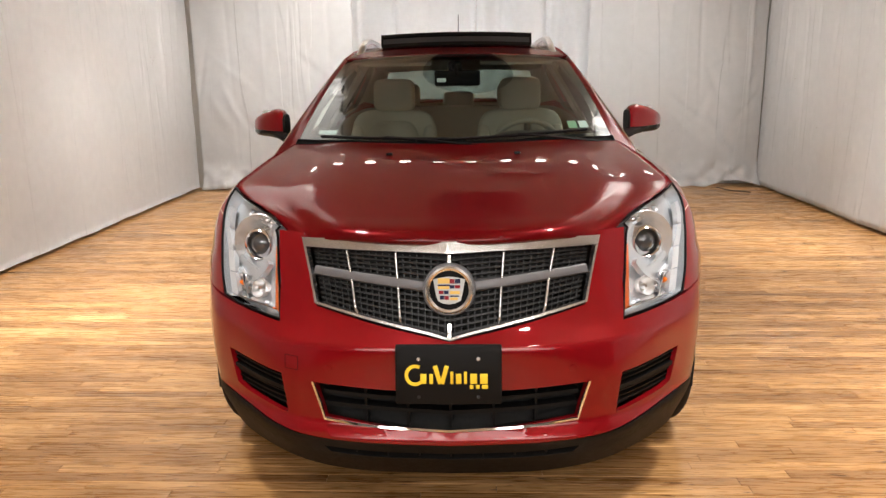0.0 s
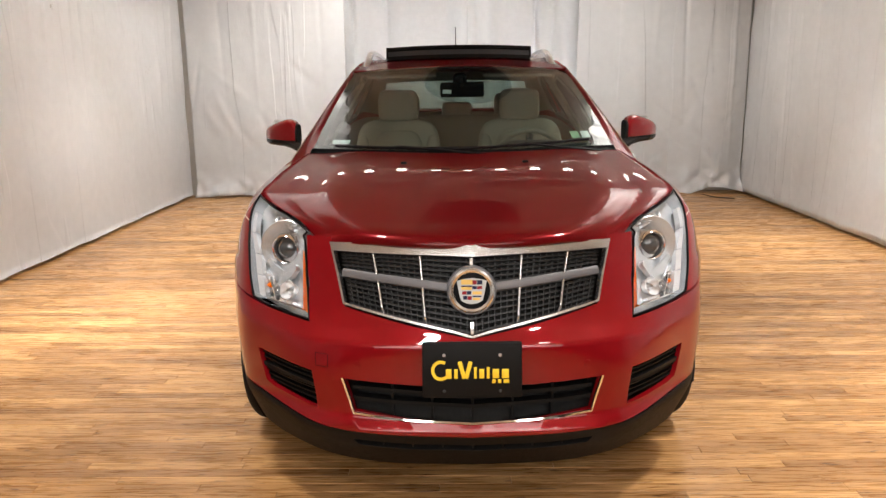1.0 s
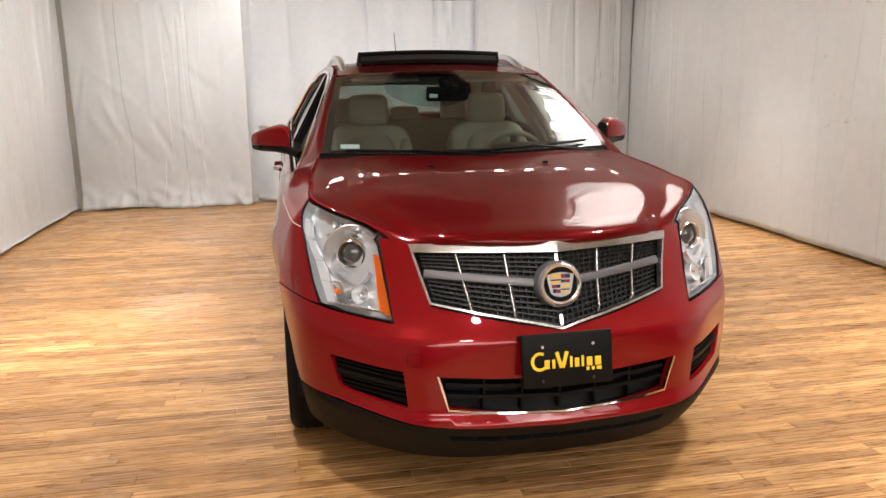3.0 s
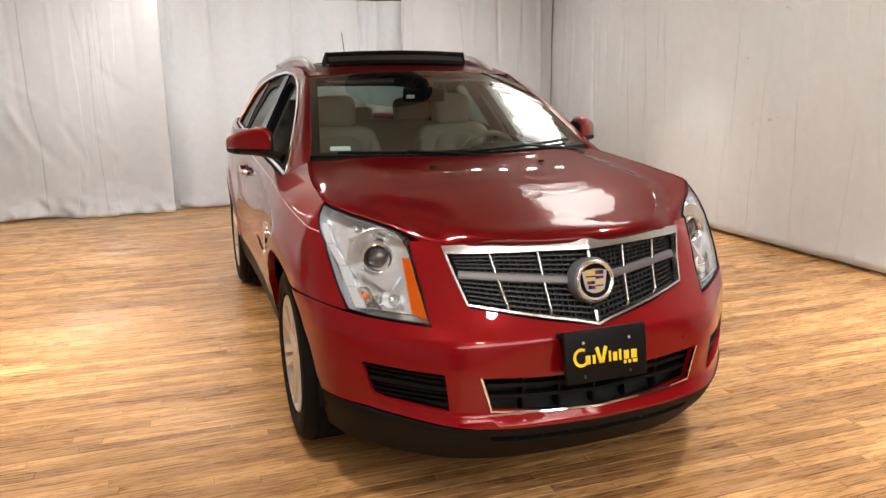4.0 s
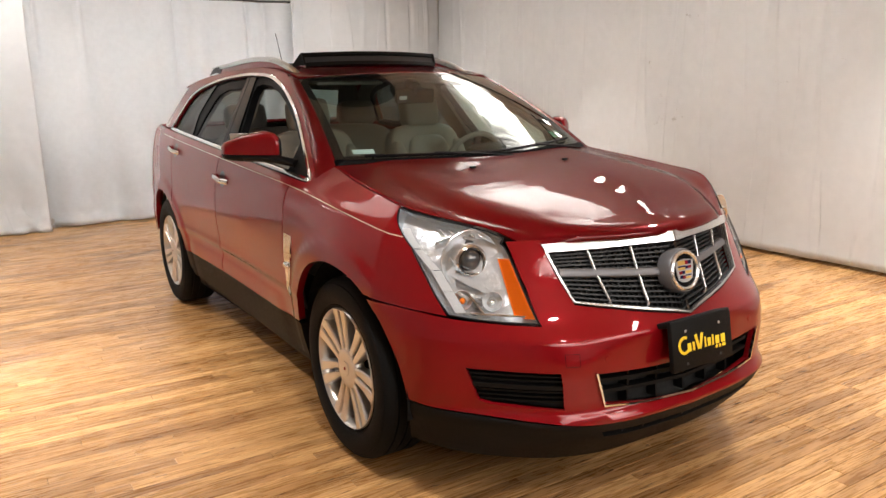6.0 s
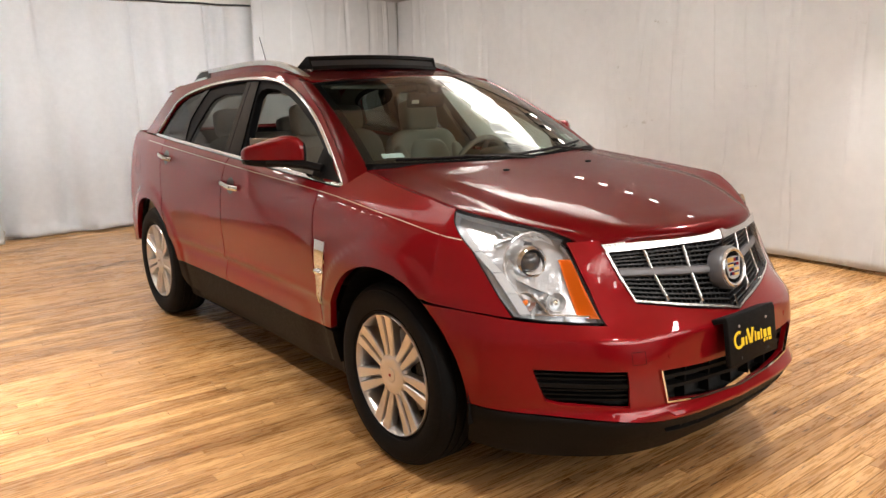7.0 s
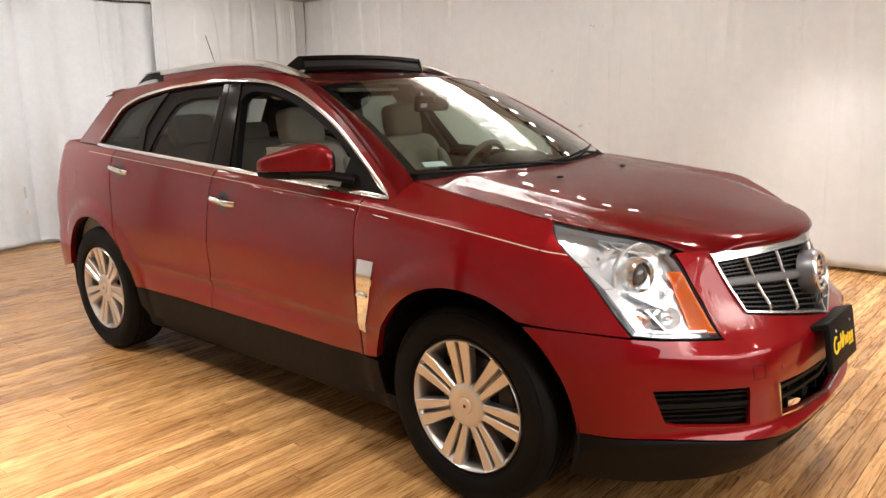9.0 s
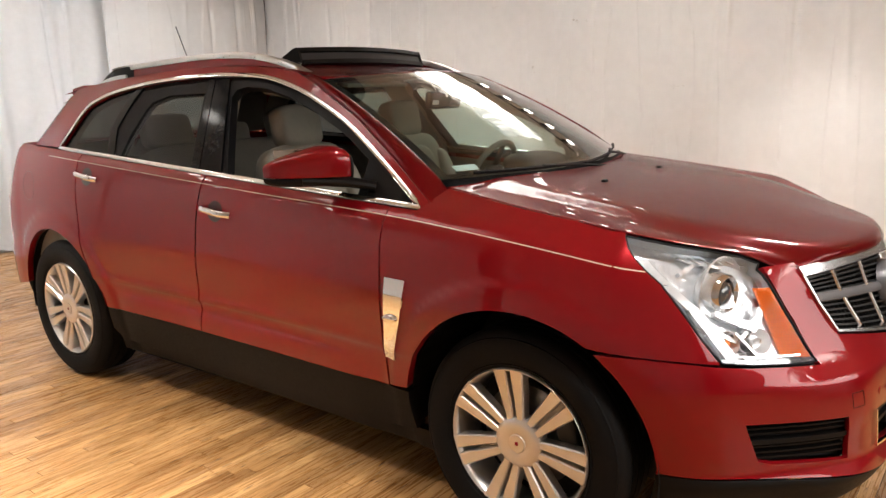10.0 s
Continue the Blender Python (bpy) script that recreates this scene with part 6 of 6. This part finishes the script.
def build_cabin():
    for x in (-0.375, 0.375):
        build_seat(x, 1.42)
    bench = part("rear_bench", pillow(1.36, 0.16, 0.66, 6.0, pose(0, 2.36, 0.90, -20)), LEATHER, car, "beige leather rear bench with headrests", sharp=0)
    part("bench_cushion", pillow(1.36, 0.52, 0.17, 6.0, pose(0, 2.10, 0.56, 5)), LEATHER, bench, sharp=0)
    for x in (-0.42, 0.0, 0.42):
        part("headrest", pillow(0.28 if x else 0.22, 0.11, 0.18 if x else 0.13, 5.0, pose(x, 2.50, 1.29 if x else 1.25, -14)), LEATHER, bench, sharp=0)
    # dash
    def dash_f(u, v):
        a = 2 * u - 1
        prof = curve((0, 0.2, 0.45, 0.62, 0.75, 1.0), ((0.34, 1.118), (0.45, 1.125), (0.62, 1.115), (0.72, 1.075), (0.76, 1.0), (0.78, 0.70)))
        y, z = prof(v)
        return Vector((0.74 * a, y + 0.06 * a * a, z - 0.02 * a * a))
    dash = patch("dashboard", dash_f, 24, 24, TRIMDARK, car, depth=0.004, label="dark brown dashboard")
    hood_bm = pillow(0.36, 0.22, 0.10, 3.0, pose(0.37, 0.68, 1.120))
    part("cluster_hood", hood_bm, TRIMDARK, dash, sharp=0)
    part("centre_console", box(0.26, 0.80, 0.34, pose(0, 1.12, 0.60), r=0.04, seg=3), TRIMDARK, car)
    part("console_lid", pillow(0.24, 0.34, 0.10, 4.0, pose(0, 1.38, 0.80)), LEATHER, car, sharp=0)
    # steering wheel
    m = pose(0.37, 0.93, 1.04, -66)
    wheel_bm = sweep([(0.185 * math.cos(2 * math.pi * i / 40), 0.185 * math.sin(2 * math.pi * i / 40), 0) for i in range(40)], ring(0.015, 10), (0, 0, 1), closed=True)
    wheel_bm.transform(m)
    sw = part("steering_wheel", wheel_bm, TRIMBEIGE, car, "beige leather steering wheel")
    part("steering_boss", pillow(0.16, 0.13, 0.05, 3.0, m), TRIMDARK, sw, sharp=0)
    for a in (-12, 192, 270):
        p = Vector((math.cos(radians(a)), math.sin(radians(a)), 0))
        sp = sweep([p * 0.06, p * 0.175], rect(0.034, 0.014), (0, 0, 1))
        sp.transform(m)
        part("steering_spoke", sp, SATIN if a < 260 else TRIMDARK, sw)
    # inner mirror
    im = part("rear_view_mirror", box(0.24, 0.035, 0.080, pose(0.01, 0.950, 1.425, 10), r=0.014, seg=3), GLOSSBLACK, car, "black interior rear-view mirror")
    part("mirror_stalk", sweep([(0.01, 0.94, 1.44), (0.0, 0.93, 1.49)], ring(0.014, 8), (1, 0, 0)), GLOSSBLACK, im)
    part("mirror_pod", box(0.075, 0.06, 0.05, pose(0.0, 0.955, 1.485, 30), r=0.02, seg=3), GLOSSBLACK, im)
    part("mirror_sticker", box(0.046, 0.002, 0.020, pose(-0.072, 0.930, 1.416, 10), r=0.0006, seg=1), STICKER, im, "small pale blue sticker")
    # linings
    patch("headliner", lambda u, v: roof((2 * u - 1) * 0.97, 1.13 + 2.0 * v) + Vector((0, 0, -0.035)), 20, 24, TRIMBEIGE, car)
    for s in (-1, 1):
        inner = [(0.55, 0.46), (0.55, 1.082), (1.5, 1.138), (2.5, 1.196), (3.15, 1.226)]
        tail = [(s * (UTAIL + q), z) for q, z in ((0.12, 1.228), (0.24, 1.228), (0.36, 1.228), (0.48, 1.226), (0.48, 0.50), (0.24, 0.50), (0.0, 0.50))]
        low_run = [(2.5, 0.60), (2.3, 0.48)]
        panel("door_trim", flank(inner, s) + tail + flank(low_run, s), body, TRIMBEIGE, car, step=0.06, depth=0, off=-0.075, out=body_out, label="beige door lining")
        hs = house_of(s)
        pil = [(0.43, 1.125), (0.62, 1.245), (0.86, 1.382), (1.06, 1.475), (1.2, 1.53), (1.4, 1.575), (1.8, 1.59), (2.3, 1.575), (2.8, 1.52), (2.92, 1.47), (3.02, 1.38), (3.12, 1.25), (2.86, 1.2265)] + list(reversed(DLO_TOP)) + [(0.41, 1.09)]
        panel("pillar_lining", pil, hs, TRIMBEIGE, car, step=0.04, depth=0, off=-0.035, out=(s, 0, 0.3))
        part("centre_pillar_lining", sweep([hs(y, z) + Vector((-s * 0.06, 0, 0)) for y, z in ((1.59, 1.10), (1.60, 1.16), (1.67, 1.36), (1.73, 1.53))], rect(0.14, 0.05), (s, 0, 0.3)), TRIMBEIGE, car)
        visor = box(0.38, 0.16, 0.018, pose(s * 0.32, 1.12, 1.508, 8), r=0.008)
        part("sun_visor", visor, TRIMBEIGE, car)
        part("grab_handle", sweep([(s * 0.575, y, 1.50 - 0.03 * math.sin(math.pi * (y - 1.32) / 0.2)) for y in [1.32 + 0.02 * i for i in range(11)]], ring(0.010, 8), (0, 0, 1)), TRIMBEIGE, car)
    part("load_cover", box(1.30, 0.75, 0.02, pose(0, 2.98, 1.10), r=0.005), TRIMDARK, car)
    patch("hatch_lining", lambda u, v: Vector(((2 * u - 1) * 0.70, 3.52 + 0.05 * v, 1.22 - 0.7 * v)), 8, 4, TRIMBEIGE, car)


build_cabin()

# ---------------------------------------------------------------- floor boards
def board(length, width):
    bm = box(length, width, 0.012, r=0.0012, seg=1)
    mesh = bpy.data.meshes.new("floor_board")
    bm.to_mesh(mesh)
    bm.free()
    mesh.materials.append(WOOD)
    return mesh


def lay_floor():
    rnd = random.Random(21)
    width, lengths = 0.057, (0.62, 0.90, 1.22, 1.50)
    meshes = {q: board(q - 0.0016, width - 0.0020) for q in lengths}
    rest, singles = [], 0
    y = SOUTH + 0.05
    while y < NORTH + 0.15:
        x = WEST - 0.15 - rnd.random() * 0.9
        while x < EAST + 0.15:
            q = rnd.choice(lengths)
            cx, cy = x + q / 2, y + width / 2
            if 1.9 < cy < 4.3 and -2.9 < cx < -0.6 and singles < 290:
                ob = new("floor_board", meshes[q])
                ob.parent = floor
                ob.location = (cx, cy, -0.006 - rnd.random() * 0.0006)
                singles += 1
            else:
                x0, x1 = max(x, WEST - 0.15), min(x + q, EAST + 0.15)
                if x1 - x0 > 0.02:
                    rest.append(((x0 + x1) / 2, cy, x1 - x0))
            x += q
        y += width
    vs, fs = [], []
    for cx, cy, q in rest:
        a, b, c, z = q / 2 - 0.0008, width / 2 - 0.0010, 0.0012, -rnd.random() * 0.0006
        k = len(vs)
        vs += [(cx - a, cy - b, z - 0.01), (cx + a, cy - b, z - 0.01), (cx + a, cy + b, z - 0.01), (cx - a, cy + b, z - 0.01)]
        vs += [(cx - a, cy - b, z - c), (cx + a, cy - b, z - c), (cx + a, cy + b, z - c), (cx - a, cy + b, z - c)]
        vs += [(cx - a + c, cy - b + c, z), (cx + a - c, cy - b + c, z), (cx + a - c, cy + b - c, z), (cx - a + c, cy + b - c, z)]
        for o in (0, 4):
            fs += [(k + o + i, k + o + (i + 1) % 4, k + o + 4 + (i + 1) % 4, k + o + 4 + i) for i in range(4)]
        fs.append((k + 8, k + 9, k + 10, k + 11))
    mesh = bpy.data.meshes.new("floor_boards")
    mesh.from_pydata(vs, [], fs)
    mesh.materials.append(WOOD)
    ob = new("floor_boards", mesh)
    ob.parent = floor
    tagged(ob, kind="stuff")


lay_floor()
